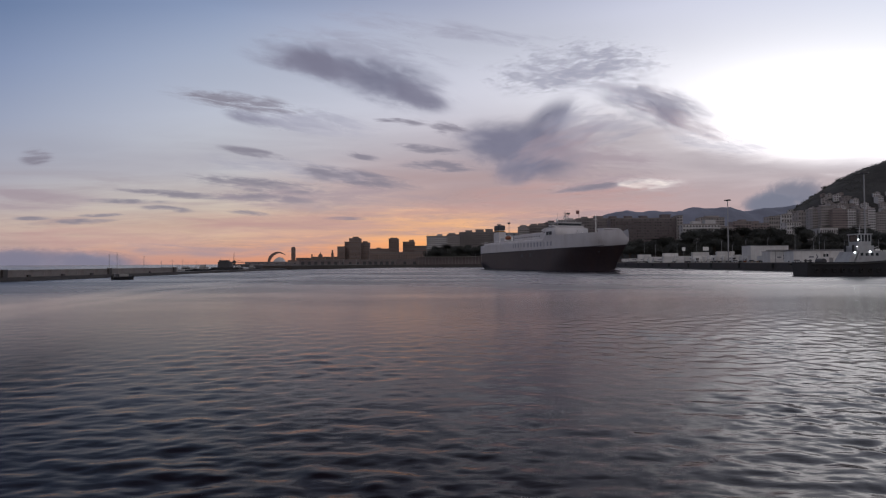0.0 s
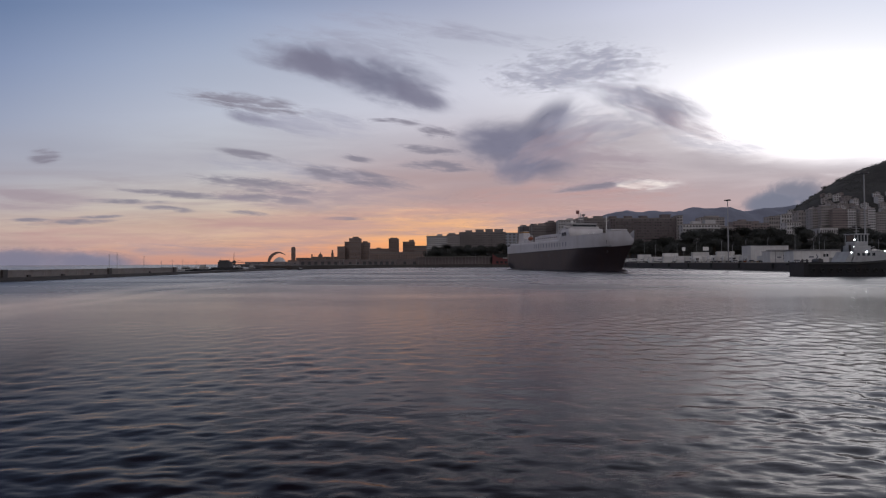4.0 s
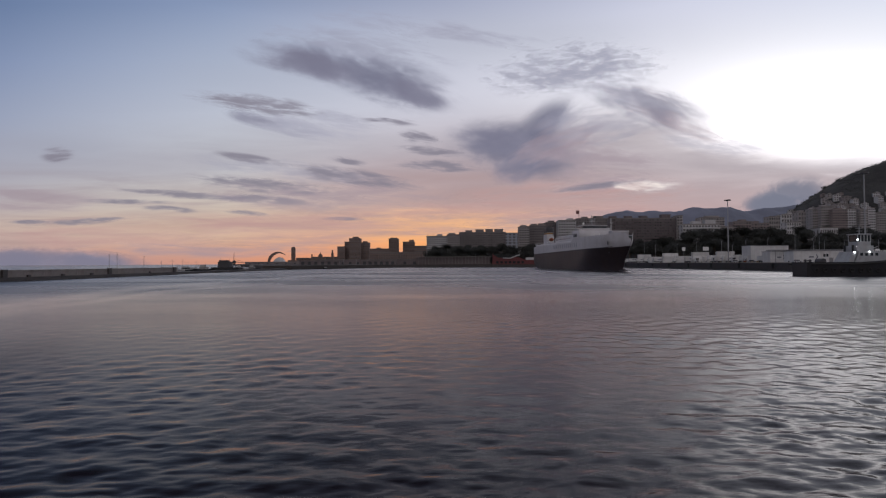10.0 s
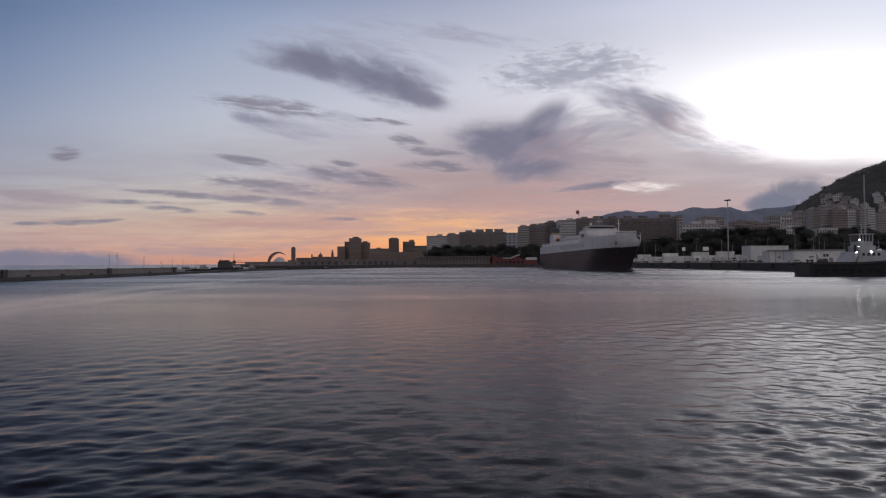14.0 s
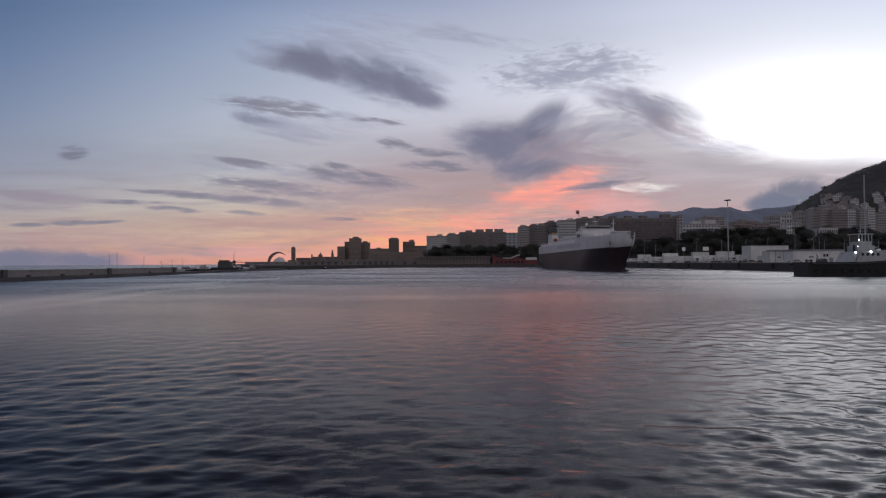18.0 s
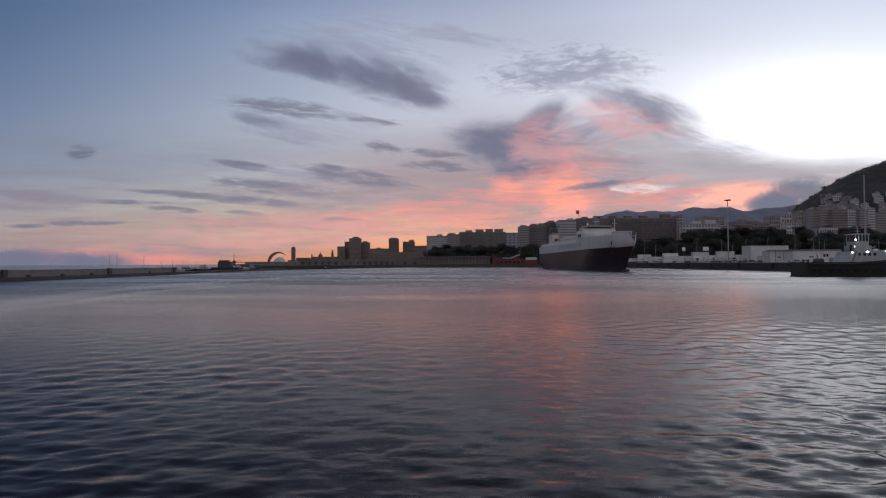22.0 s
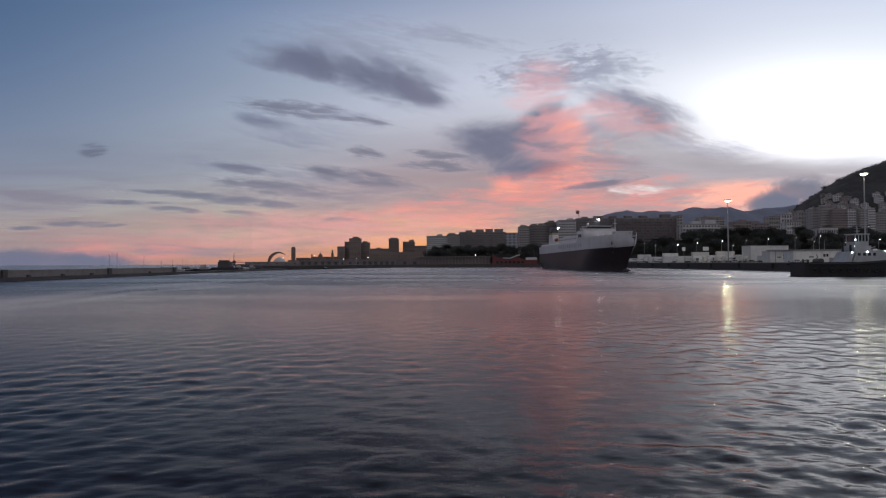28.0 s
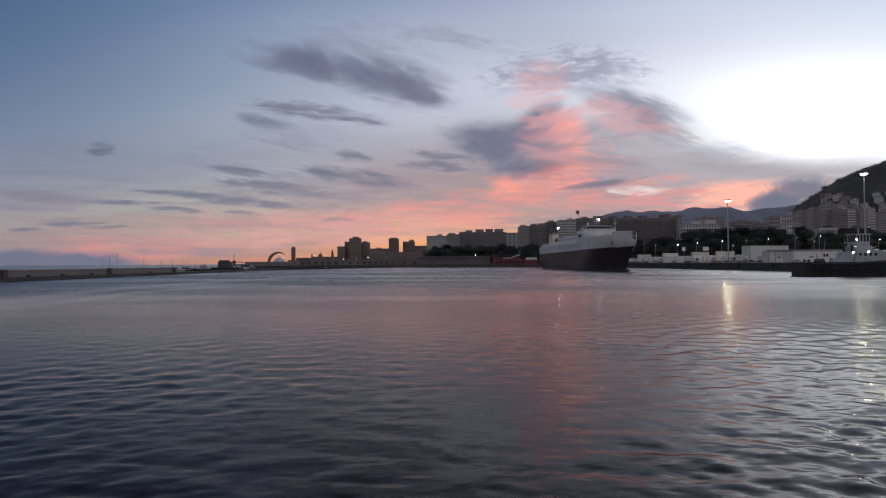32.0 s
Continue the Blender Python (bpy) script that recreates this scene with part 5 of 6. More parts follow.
spread(CR, [(187.1, 338, 4.7, 5), (190.0, 325, 4.7, 0), (197.0, 385, 4.7, 10), (190.1, 400, 4.7, 0), (188.3, 281, 4.7, 0), (188.9, 482, 4.7, 90)])
for ob in (TR, TK, CR):
    ob.matrix_basis = pose(196 + 14 * (ob is TK), 560 + 8 * (ob is CR), 4.7)
CB.matrix_basis = pose(230, 575, 4.7)


def high_mast(x, y, h, lit):
    t = thing("light_mast", pose(x, y, 4.7), "tall grey floodlight mast on the quay", "light mast", "quay floodlight masts")
    part("pole", rods(((0, 0, 0), (0, 0, h), 0.45, 0.22), seg=12), STEEL, t)
    part("base", rods(((0, 0, 0), (0, 0, 0.8), 0.8, 0.7), seg=12), CONCRETE, t)
    head = part("head_frame", rods(((0, 0, h - 0.1), (0, 0, h + 0.5), 2.0, 1.9), seg=16), DARKSTEEL, t)
    for i in range(8):
        a = 2 * math.pi * i / 8
        bm = bmesh.new()
        bmesh.ops.create_icosphere(bm, subdivisions=1, radius=0.3)
        for v in bm.verts:
            v.co.z *= 0.45
        b = part("floodlight", bm, MASTGLOW, head)
        up, down = pose(1.35 * math.cos(a), 1.35 * math.sin(a), h + 0.2), pose(0.95 * math.cos(a), 0.95 * math.sin(a), h - 0.5)
        b.matrix_basis = up
        town_lamps.append((b, up, down))


high_mast(190.3, 352, 46.2 - 4.7, 1)
high_mast(209.8, 262, 48.9 - 4.7, 1)


def street_lamp(x, y, z, h, glow=0.15, label="grey street lamp on a slim pole"):
    t = thing("street_lamp", pose(x, y, z), label, "street lamp", "street lamps round the harbour")
    part("pole", rods(((0, 0, 0), (0, 0, h), 0.14, 0.09)), STEEL, t)
    part("arm", rods(((0, 0, h), (0, -1.0, h + 0.15), 0.07)), STEEL, t)
    hood = part("hood", boxes((-0.55, 0.55, -1.7, -0.7, h + 0.05, h + 1.0), bevel=0.1), DARKSTEEL, t)
    bm = bmesh.new()
    bmesh.ops.create_icosphere(bm, subdivisions=1, radius=glow)
    b = part("bulb", bm, LAMPGLOW, hood)
    up, down = pose(0, -1.2, h + 0.53), pose(0, -1.2, h - 0.3)
    b.matrix_basis = up
    town_lamps.append((b, up, down))


def lamp_at(x, y, ztop, z0=4.7):
    street_lamp(x, y, z0, ztop - z0, min(0.40, 0.06 + y * 0.00024))


lamp_at(190.6, 500, 23.1)
lamp_at(189.2, 470, 20.4)
lamp_at(199.5, 450, 20.2)
lamp_at(201.9, 420, 20.5)
lamp_at(221.7, 420, 21.8)
lamp_at(219.3, 400, 17.9)
lamp_at(223.8, 390, 21.3)
lamp_at(222.8, 362, 20.8)
lamp_at(233.5, 350, 21.4)
lamp_at(245.8, 350, 18.8)
lamp_at(246.0, 345, 21.9)
lamp_at(242.1, 335, 18.5)
lamp_at(250.9, 330, 17.5)
lamp_at(249.3, 310, 25.7)
lamp_at(264.2, 320, 18.5)

# stacked pallets, oil drums and a forklift between the trailers
PALLET = material("weathered_pallet_wood", (0.24, 0.18, 0.12), 0.85, grain=3, vary=0.3, each=0.3)
for x, y, n in ((185.9, 318, 4), (189.3, 360, 6), (191.3, 408, 3), (185.7, 312, 5)):
    t = thing("pallet_stack", pose(x, y, 4.7), "stack of weathered wooden pallets on the quay", "pallets", "pallet stacks on the quay")
    for k in range(n):
        part("pallet", boxes((-0.6, 0.6, -0.5, 0.5, k * 0.15 + 0.09, k * 0.15 + 0.13), (-0.6, 0.6, -0.5, -0.42, k * 0.15, k * 0.15 + 0.09), (-0.6, 0.6, 0.42, 0.5, k * 0.15, k * 0.15 + 0.09), (-0.6, 0.6, -0.04, 0.04, k * 0.15, k * 0.15 + 0.09)), PALLET, t)
t = thing("forklift", pose(188.7, 330, 4.7, 0, 0, 30), "dark forklift truck parked beside the sheds", "forklift")
part("body", boxes((-1.1, 0.9, -0.6, 0.6, 0.35, 1.2), bevel=0.1), ORANGE, t)
part("guard", boxes((-0.7, -0.6, -0.55, -0.45, 1.2, 2.2), (-0.7, -0.6, 0.45, 0.55, 1.2, 2.2), (0.6, 0.7, -0.55, -0.45, 1.2, 2.2), (0.6, 0.7, 0.45, 0.55, 1.2, 2.2), (-0.75, 0.75, -0.6, 0.6, 2.2, 2.28)), DARKSTEEL, t)
part("mast", boxes((0.95, 1.1, -0.45, -0.33, 0.1, 2.6), (0.95, 1.1, 0.33, 0.45, 0.1, 2.6), (1.1, 2.2, -0.4, -0.28, 0.1, 0.16), (1.1, 2.2, 0.28, 0.4, 0.1, 0.16)), DARKSTEEL, t)
for x in (-0.7, 0.6):
    for y in (-0.6, 0.6):
        ob = piece("wheel", WHEEL, t, x, y, 0.3)
        ob.scale = (0.6, 0.6, 0.6)

# ---- breakwater wall ----
wall = thing("breakwater_wall", pose(-132, 0, 1.1), "long pale concrete parapet wall along the breakwater", "wall", kind="structure")
panel = mesh_of("wall_panel", boxes((-0.4, 0.4, -3.97, 3.97, 0, 2.0), bevel=0.05), PARAPET)
cap = mesh_of("wall_cap", boxes((-0.55, 0.55, -3.98, 3.98, 2.0, 2.25), bevel=0.04), CONCRETE)
butt = mesh_of("buttress", boxes((-0.2, 0.75, -0.9, 0.9, 0, 2.4), bevel=0.05), DARKCONC)
for i in range(25):
    piece("wall_panel", panel, wall, 0, 66 + i * 8, 0)
    piece("wall_cap", cap, wall, 0, 66 + i * 8, 0)
for y in (110, 158, 208, 258):
    piece("buttress", butt, wall, 0.4, y, 0)
for y, dz in ((167, 0.2), (182, 0.5), (197, 0.3), (236, 0.4)):
    ob = new("service_box", mesh_of("service_box", boxes((-0.3, 0.3, -0.6, 0.6, 0, 0.7), bevel=0.05), DARKCONC))
    ob.matrix_basis = pose(-130.9, y, 1.1)
    tagged(ob, "dark metal service box against the parapet", "service box", "service boxes on the breakwater")


def yacht(x, y, L, mast, rz, label, mat):
    """A moored boat: hull, cabin, windows, mast, boom and stays."""
    t = thing("sailing_boat" if mast > 6 else "motor_boat", pose(x, y, 0, 0, 0, rz), label, "boat", "boats moored along the breakwater")
    n = 12
    bm = bmesh.new()
    rows = []
    for k in range(3):
        r = []
        for i in range(n + 1):
            f = i / n
            b = L * 0.15 * (1 - max(0, (f - 0.45) / 0.55) ** 2) ** 0.7 * (0.75 + 0.12 * k)
            z = -0.3 + (1.6 + 0.6 * f * f) * L / 12 * k / 2
            r.append((bm.verts.new((-L / 2 + L * f, -max(b, 0.03), z)), bm.verts.new((-L / 2 + L * f, max(b, 0.03), z))))
        rows.append(r)
    for a, b in zip(rows, rows[1:]):
        for i in range(n):
            bm.faces.new((a[i][0], a[i + 1][0], b[i + 1][0], b[i][0]))
            bm.faces.new((a[i + 1][1], a[i][1], b[i][1], b[i + 1][1]))
        bm.faces.new((a[0][1], a[0][0], b[0][0], b[0][1]))
    for i in range(n):
        bm.faces.new((rows[-1][i][0], rows[-1][i + 1][0], rows[-1][i + 1][1], rows[-1][i][1]))
    part("hull", bm, BOATWHITE if mat is WHITE else mat, t)
    q = L / 12
    c = part("cabin", boxes((-L * 0.2, L * 0.16, -1.1 * q, 1.1 * q, 1.3 * q, 2.7 * q), (-L * 0.16, L * 0.05, -0.9 * q, 0.9 * q, 2.7 * q, 3.9 * q if mast < 6 else 2.9 * q), bevel=0.08), BOATWHITE, t)
    part("window", boxes((-L * 0.17, L * 0.13, -1.13 * q, -1.09 * q, 1.9 * q, 2.35 * q)), GLASS, c)
    if mast:
        part("mast", rods(((0.5, 0, 1.3 * q), (0.5, 0, mast), 0.13, 0.07)), STEEL, t)
        part("boom", rods(((0.5, 0, 3.2 * q), (-L * 0.4, 0, 3.3 * q), 0.12)), STEEL, t)
        part("stay", rods(((0.5, 0, mast), (L * 0.48, 0, 2 * q), 0.012), ((0.5, 0, mast), (-L * 0.48, 0, 1.5 * q), 0.012), seg=4), DARKSTEEL, t)
    return t


SW, SD = "white sailing boat moored with a bare mast", "dark fishing boat moored at the breakwater"
yacht(-141, 0.0 + 228, 11, 10.0, 95, SW, WHITE)
yacht(-142, 224, 10, 9.4, 80, SW, WHITE)
yacht(-143, 252, 12, 9.0, 92, SW, WHITE)
yacht(-140, 262, 9, 6.4, 90, SW, WHITE)
yacht(-140.0, 268, 10, 0, 15, "white motor boat moored at the breakwater", WHITE)
yacht(-142.1, 276, 12, 7.2, 30, SW, WHITE)
yacht(-144.4, 292, 9, 7.5, 8, SW, WHITE)
yacht(-145.5, 300, 14, 6.2, 12, SD, TUGHULL)
yacht(-146.3, 312, 11, 6.6, 5, SD, TUGHULL)
yacht(-149.1, 330, 14, 5.2, 0, SD, TUGHULL)
yacht(-152.2, 395, 12, 0, 0, "white motor boat moored at the breakwater", WHITE)
yacht(-147.0, 407, 12, 0, 5, SD, TUGHULL)

# dark work barge with a deck block and crane
t = thing("work_barge", pose(-153.7, 374, 0), "dark work barge with a blocky deckhouse moored at the breakwater", "barge")
part("hull", boxes((-9, 11, -4, 4, -1, 2.6), bevel=0.25), TUGHULL, t)
part("deckhouse", boxes((-4.6, 3.6, -3, 3, 2.6, 6.6), (-4.0, 1.5, -2.5, 2.5, 6.6, 7.6), bevel=0.1), DARKSTEEL, t)
part("mast", rods(((-4, 0, 6), (-4, 0, 9.0), 0.12), ((2.6, 0, 6.6), (2.6, 0, 8.6), 0.12)), STEEL, t)
t = thing("harbour_crane", pose(-156.9, 397, 1.1), "slim dark harbour crane with a raised jib", "crane")
part("tower", rods(((-0.8, 0, 0), (-0.2, 0, 12.5), 0.25, 0.15), ((0.8, 0, 0), (0.2, 0, 7), 0.25), ((-0.8, 0, 3), (0.8, 0, 5), 0.12)), DARKSTEEL, t)
part("jib", rods(((0, 0, 5.4), (8.6, 0, 4.6), 0.25, 0.12), ((0, 0, 7.6), (8.4, 0, 4.8), 0.08)), DARKSTEEL, t)
part("cabin", boxes((-0.9, 0.9, -0.9, 0.9, 4.2, 6.2), bevel=0.1), DARKSTEEL, t)
part("base", boxes((-1.6, 1.6, -1.6, 1.6, 0, 0.6), bevel=0.05), CONCRETE, t)


# ---- the town ----
WALLS = [material("cream_render", (0.33, 0.31, 0.305), 0.85, grain=0.3, vary=0.15, stain=0.35),
         material("white_render", (0.50, 0.495, 0.50), 0.85, grain=0.3, vary=0.12, stain=0.35),
         material("brown_brick_facade", (0.155, 0.13, 0.132), 0.85, grain=0.4, vary=0.2, stain=0.3),
         material("dark_grey_facade", (0.20, 0.178, 0.178), 0.8, grain=0.3, vary=0.2, stain=0.3),
         material("rose_render", (0.25, 0.205, 0.20), 0.85, grain=0.3, vary=0.15, stain=0.3),
         material("blue_grey_facade", (0.30, 0.32, 0.36), 0.75, grain=0.3, vary=0.12, stain=0.2)]
CREAM, PALE, BROWN, SMOKE, ROSE, BLUISH = WALLS
# brown of the far walls, with the air haze mixed into the colour
HAZEWALL = material("haze_tinted_brown_facade", (0.20, 0.145, 0.125), 0.85, grain=0.3, vary=0.2, stain=0.25)
FLATROOF = material("gravel_flat_roof", (0.20, 0.18, 0.17), 0.9, grain=0.8, vary=0.25)
_win = {}


def window_mesh(w, h):
    key = (round(w, 1), round(h, 1))
    if key not in _win:
        bm = boxes((-w / 2, w / 2, -0.10, 0.0, -h / 2, h / 2))
        _win[key] = mesh_of("window", bm, TOWNGLASS)
    return _win[key]


def block(x, y, z, w, d, h, mat, label, floors, bays, balcony=True, boxes_on_roof=(), rz=0.0, group="harbour-front apartment blocks", plain=False):
    """An apartment block: walls, parapet roof, a window in each bay, balcony slabs at each floor."""
    t = thing("apartment_building", pose(x, y, z, 0, 0, rz), label, "building", group)
    part("wall", boxes((-w / 2, w / 2, -d / 2, d / 2, -6, h), bevel=0.1), mat, t)
    part("roof", boxes((-w / 2 - 0.3, w / 2 + 0.3, -d / 2 - 0.3, d / 2 + 0.3, h, h + 0.5), (-w / 2 - 0.3, w / 2 + 0.3, -d / 2 - 0.3, -d / 2, h + 0.5, h + 1.2)), FLATROOF, t)
    for bx, bw, bh in boxes_on_roof:
        part("roof_house", boxes((bx - bw / 2, bx + bw / 2, -d / 4, d / 4, h + 0.5, h + 0.5 + bh), (bx - bw / 2 - 0.4, bx + bw / 2 + 0.4, -d / 4 - 0.4, d / 4 + 0.4, h + 0.5 + bh, h + 0.9 + bh)), mat, t)
    if plain:
        return t
    if not group.startswith("houses"):
        rr = random.Random(int(abs(x) * 7 + h * 13))
        for k in range(max(1, int(w / 14))):
            ax, ah = rr.uniform(-w / 2 + 1, w / 2 - 1), rr.uniform(2, 4.5)
            part("roof_aerial", rods(((ax, 0, h + 0.4), (ax, 0, h + 0.5 + ah), 0.12, 0.05), ((ax - 0.7, 0, h + 0.2 + ah), (ax + 0.7, 0, h + 0.2 + ah), 0.06), seg=5), DARKSTEEL, t)
        for k in range(max(1, int(w / 18))):
            ax = rr.uniform(-w / 2 + 2, w / 2 - 2)
            part("water_tank", rods(((ax, 2, h + 0.4), (ax, 2, h + 1.9), 0.8), seg=8), FLATROOF, t)
    fh, bw = h / floors, w / bays
    wm = window_mesh(bw * 0.62, fh * 0.56)
    for f in range(floors if y > 1250 else 0):
        part("window_row", boxes(*[(-w / 2 + (b + 0.19) * bw, -w / 2 + (b + 0.81) * bw, -d / 2 - 0.11, -d / 2 - 0.01, (f + 0.27) * fh, (f + 0.83) * fh) for b in range(bays)]), TOWNGLASS, t)
    for f in range(0 if y > 1250 else floors):
        for b in range(bays):
            piece("window", wm, t, -w / 2 + (b + 0.5) * bw, -d / 2 - 0.01, (f + 0.55) * fh)
    if balcony:
        bm = boxes((-w / 2 + 0.3, w / 2 - 0.3, -d / 2 - 1.3, -d / 2 - 0.02, -0.12, 0.1), (-w / 2 + 0.3, w / 2 - 0.3, -d / 2 - 1.3, -d / 2 - 1.18, 0.1, fh * 0.34))
        me = mesh_of("balcony", bm, mat)
        for f in range(1, floors):
            piece("balcony", me, t, 0, 0, f * fh)
    if group.startswith("houses") or y > 1250:
        return t
    sm = window_mesh(1.6, fh * 0.5)
    for f in range(floors):
        for k in (-0.25, 0.25):
            piece("window", sm, t, -w / 2 - 0.01, k * d, (f + 0.55) * fh, -90)
    return t


def front(px0, px1, z0, ztop, y, mat, label, floors, bays, depth=16, **kw):
    """A block between two eastings at a northing."""
    return block((px0 + px1) / 2, y + depth / 2, z0, px1 - px0, depth, ztop - z0, mat, label, floors, bays, **kw)


# towers far down the coast
FT = "hazy high-rise tower far down the coast"
front(-400.4, -372.6, 4, 68.5, 2000, HAZEWALL, FT, 14, 6, 30, balcony=False)
front(-378.8, -357.2, 4, 88.1, 2030, HAZEWALL, FT, 18, 5, 30, balcony=False)
front(-357.6, -314.8, 4, 100.4, 2010, HAZEWALL, FT, 22, 8, 30, balcony=False, boxes_on_roof=((2, 22, 6),))
front(-316.9, -284.8, 4, 85.3, 2040, HAZEWALL, FT, 18, 6, 30, balcony=False, boxes_on_roof=((-2, 16, 5),))
front(-270.6, -187.2, 4, 58.7, 1950, HAZEWALL, "long low block beside the distant towers", 8, 16, 30, balcony=False, boxes_on_roof=((-10, 14, 4),))
front(-164.5, -135.3, 4, 79.2, 1600, HAZEWALL, FT, 16, 6, 26, boxes_on_roof=((0, 20, 3),))
front(-123.3, -87.4, 4, 70.5, 1620, HAZEWALL, FT, 14, 7, 26, boxes_on_roof=((8, 14, 6),))
front(-81.9, -45.0, 4, 53.4, 1500, HAZEWALL, "low block beside the distant towers", 8, 7, 26)
front(-193.4, -36.0, 4, 33.9, 1420, HAZEWALL, "long low block behind the distant shore", 6, 24, 26, balcony=False)
front(-614.8, -555.9, 4, 28.3, 2210, HAZEWALL, "low block behind the distant shore", 5, 8, 30, balcony=False)
front(-547.9, -423.6, 4, 32.0, 2190, HAZEWALL, "low block behind the distant shore", 5, 14, 30, balcony=False)
# slim round tower with a stepped head
t = thing("tower", pose(-598.1, 2110, 3), "slim dark round tower on the distant shore", "tower")
hh = 72.3 - 3
part("shaft", rods(((0, 0, 0), (0, 0, hh - 8), 8.6, 8.2), seg=16), HAZEWALL, t)
part("head", rods(((0, 0, hh - 8), (0, 0, hh - 2), 8.8, 8.0), ((0, 0, hh - 2), (0, 0, hh), 6, 4), seg=16), HAZEWALL, t)
part("annex", boxes((-20, 20, -10, 10, 0, 16)), HAZEWALL, t)
# church: nave, dome, bell tower
t = thing("church", pose(-478.5, 2060, 3), "distant dark church with a dome and bell tower", "church")
part("nave", boxes((-18, 18, -8, 8, 0, 26)), HAZEWALL, t)
part("dome", rods(((0, 0, 26), (0, 0, 34), 9, 8), ((0, 0, 34), (0, 0, 41), 8, 3), ((0, 0, 41), (0, 0, 46), 1.2, 0.6), seg=14), HAZEWALL, t)
part("bell_tower", boxes((43, 51, -4, 4, 0, 44), (44.5, 49.5, -2.5, 2.5, 44, 54)), HAZEWALL, t)
part("turret", boxes((-35, -31, -2, 2, 0, 38)), HAZEWALL, t)

# concert hall: white shell under a sweeping sickle roof
t = thing("concert_hall", pose(-724.0, 2300, 3), "white concert hall under a sweeping sickle-shaped roof", "concert hall")
bm = bmesh.new()
prev = None
for i in range(33):
    f = i / 32
    a = math.radians(200 - 152 * f)
    th = 8.5 * math.sin(math.pi * min(1, f * 0.86 + 0.12)) + 0.4
    r = 43
    c = Vector((8 + r * math.cos(a), 0, 4 + 1.08 * r * math.sin(a)))
    n_ = Vector((math.cos(a), 0, math.sin(a)))
    ring = [bm.verts.new(c + n_ * th / 2 + Vector((0, sy * th, 0))) for sy in (-1, 1)] + [bm.verts.new(c - n_ * th / 2 + Vector((0, sy * th, 0))) for sy in (1, -1)]
    if prev:
        for k in range(4):
            bm.faces.new((prev[k], prev[(k + 1) % 4], ring[(k + 1) % 4], ring[k]))
    prev = ring
bmesh.ops.recalc_face_normals(bm, faces=bm.faces)
part("sickle_roof", bm, HAZEWALL, t)
bm = bmesh.new()
bmesh.ops.create_uvsphere(bm, u_segments=20, v_segments=12, radius=1)
for v in bm.verts:
    v.co = Vector((v.co.x * 29 + 12, v.co.y * 20, max(0, v.co.z) * 30))
part("shell", bm, PALE, t)
part("terrace", boxes((-46, 60, -24, 24, -3, 5)), CONCRETE, t)

# harbour-front blocks
front(-24.8, 6.9, 8, 45.3, 800, PALE, "pale stepped apartment block with balconies", 12, 9, boxes_on_roof=((4, 8, 3),))
front(6.0, 25.7, 8, 47.8, 804, CREAM, "cream apartment block with balconies", 12, 6, boxes_on_roof=((-2, 10, 2.5),))
front(25.5, 97.5, 8, 52.2, 820, SMOKE, "long dark apartment slab with roof houses", 13, 18,
      boxes_on_roof=((-21, 10, 3), (-4, 12, 4.5), (11, 11, 5), (26, 13, 5)))
front(127.2, 161.3, 8, 66.9, 1100, BLUISH, "plain blue-grey gabled building in shade", 10, 4, balcony=False)
front(115.6, 131.0, 8, 59.4, 800, CREAM, "narrow cream tower block with balconies", 14, 4, boxes_on_roof=((0, 8, 2.5),))
front(133.5, 158.8, 8, 62.1, 812, SMOKE, "dark apartment block with balconies", 14, 7, boxes_on_roof=((-5, 8, 2.5), (6, 7, 3)))
front(160.8, 181.3, 8, 67.5, 826, BROWN, "brown apartment block with balconies", 15, 6, boxes_on_roof=((0, 9, 3),))
front(176.9, 203.8, 8, 69.4, 808, PALE, "pale apartment block with balconies", 15, 7, boxes_on_roof=((6, 9, 3),))
front(211.3, 265.3, 8, 74.3, 836, SMOKE, "dark apartment block topped by masts", 15, 13, boxes_on_roof=((-12, 9, 3), (10, 14, 4)))
front(227.4, 318.4, 8, 64.2, 716, BROWN, "long brown apartment slab with a row of roof houses", 15, 26,
      boxes_on_roof=((-40, 9, 3.2), (-19, 9, 3.4), (2, 9, 3.6), (32, 12, 5.4)))
front(316.6, 324.3, 8, 67.5, 713, CREAM, "narrow pale end block of the brown slab", 15, 2)
# flag over the town
t = thing("flagpole", pose(217.6, 842, 8), "tall flagpole with a dark flag above the roofs", "flagpole")
hp = 88.8 - 8
part("pole", rods(((0, 0, 60), (0, 0, hp), 0.5, 0.3)), DARKSTEEL, t)
part("flag", boxes((-4.6, 0, -0.1, 0.1, hp - 6, hp - 0.5)), RED, t, "dark red flag")
front(318.5, 368.0, 20, 54.8, 700, PALE, "white apartment block with deep balconies", 7, 12, boxes_on_roof=((-4, 12, 4), (14, 14, 6)))
front(400.3, 438.1, 40, 73.8, 820, CREAM, "cream block with a wide roof", 8, 9, boxes_on_roof=((2, 22, 3),))
front(368.0, 386.7, 20, 51.6, 704, CREAM, "cream apartment block with balconies", 7, 5)
front(418.2, 444.3, 28, 62.9, 760, ROSE, "rose-coloured apartment block on the slope", 8, 7, boxes_on_roof=((4, 9, 3),))
front(456.0, 482.7, 28, 61.8, 780, ROSE, "rose-coloured apartment block on the slope", 8, 6, boxes_on_roof=((-4, 9, 3),))
front(433.2, 444.0, 24, 48.2, 722, PALE, "small white house among trees", 3, 3)
front(457.7, 479.7, 24, 45.8, 640, PALE, "low white house above the trees", 2, 8, balcony=False)
front(557.0, 576.2, 40, 82.0, 900, CREAM, "pale town block on the slope", 6, 5, balcony=False)
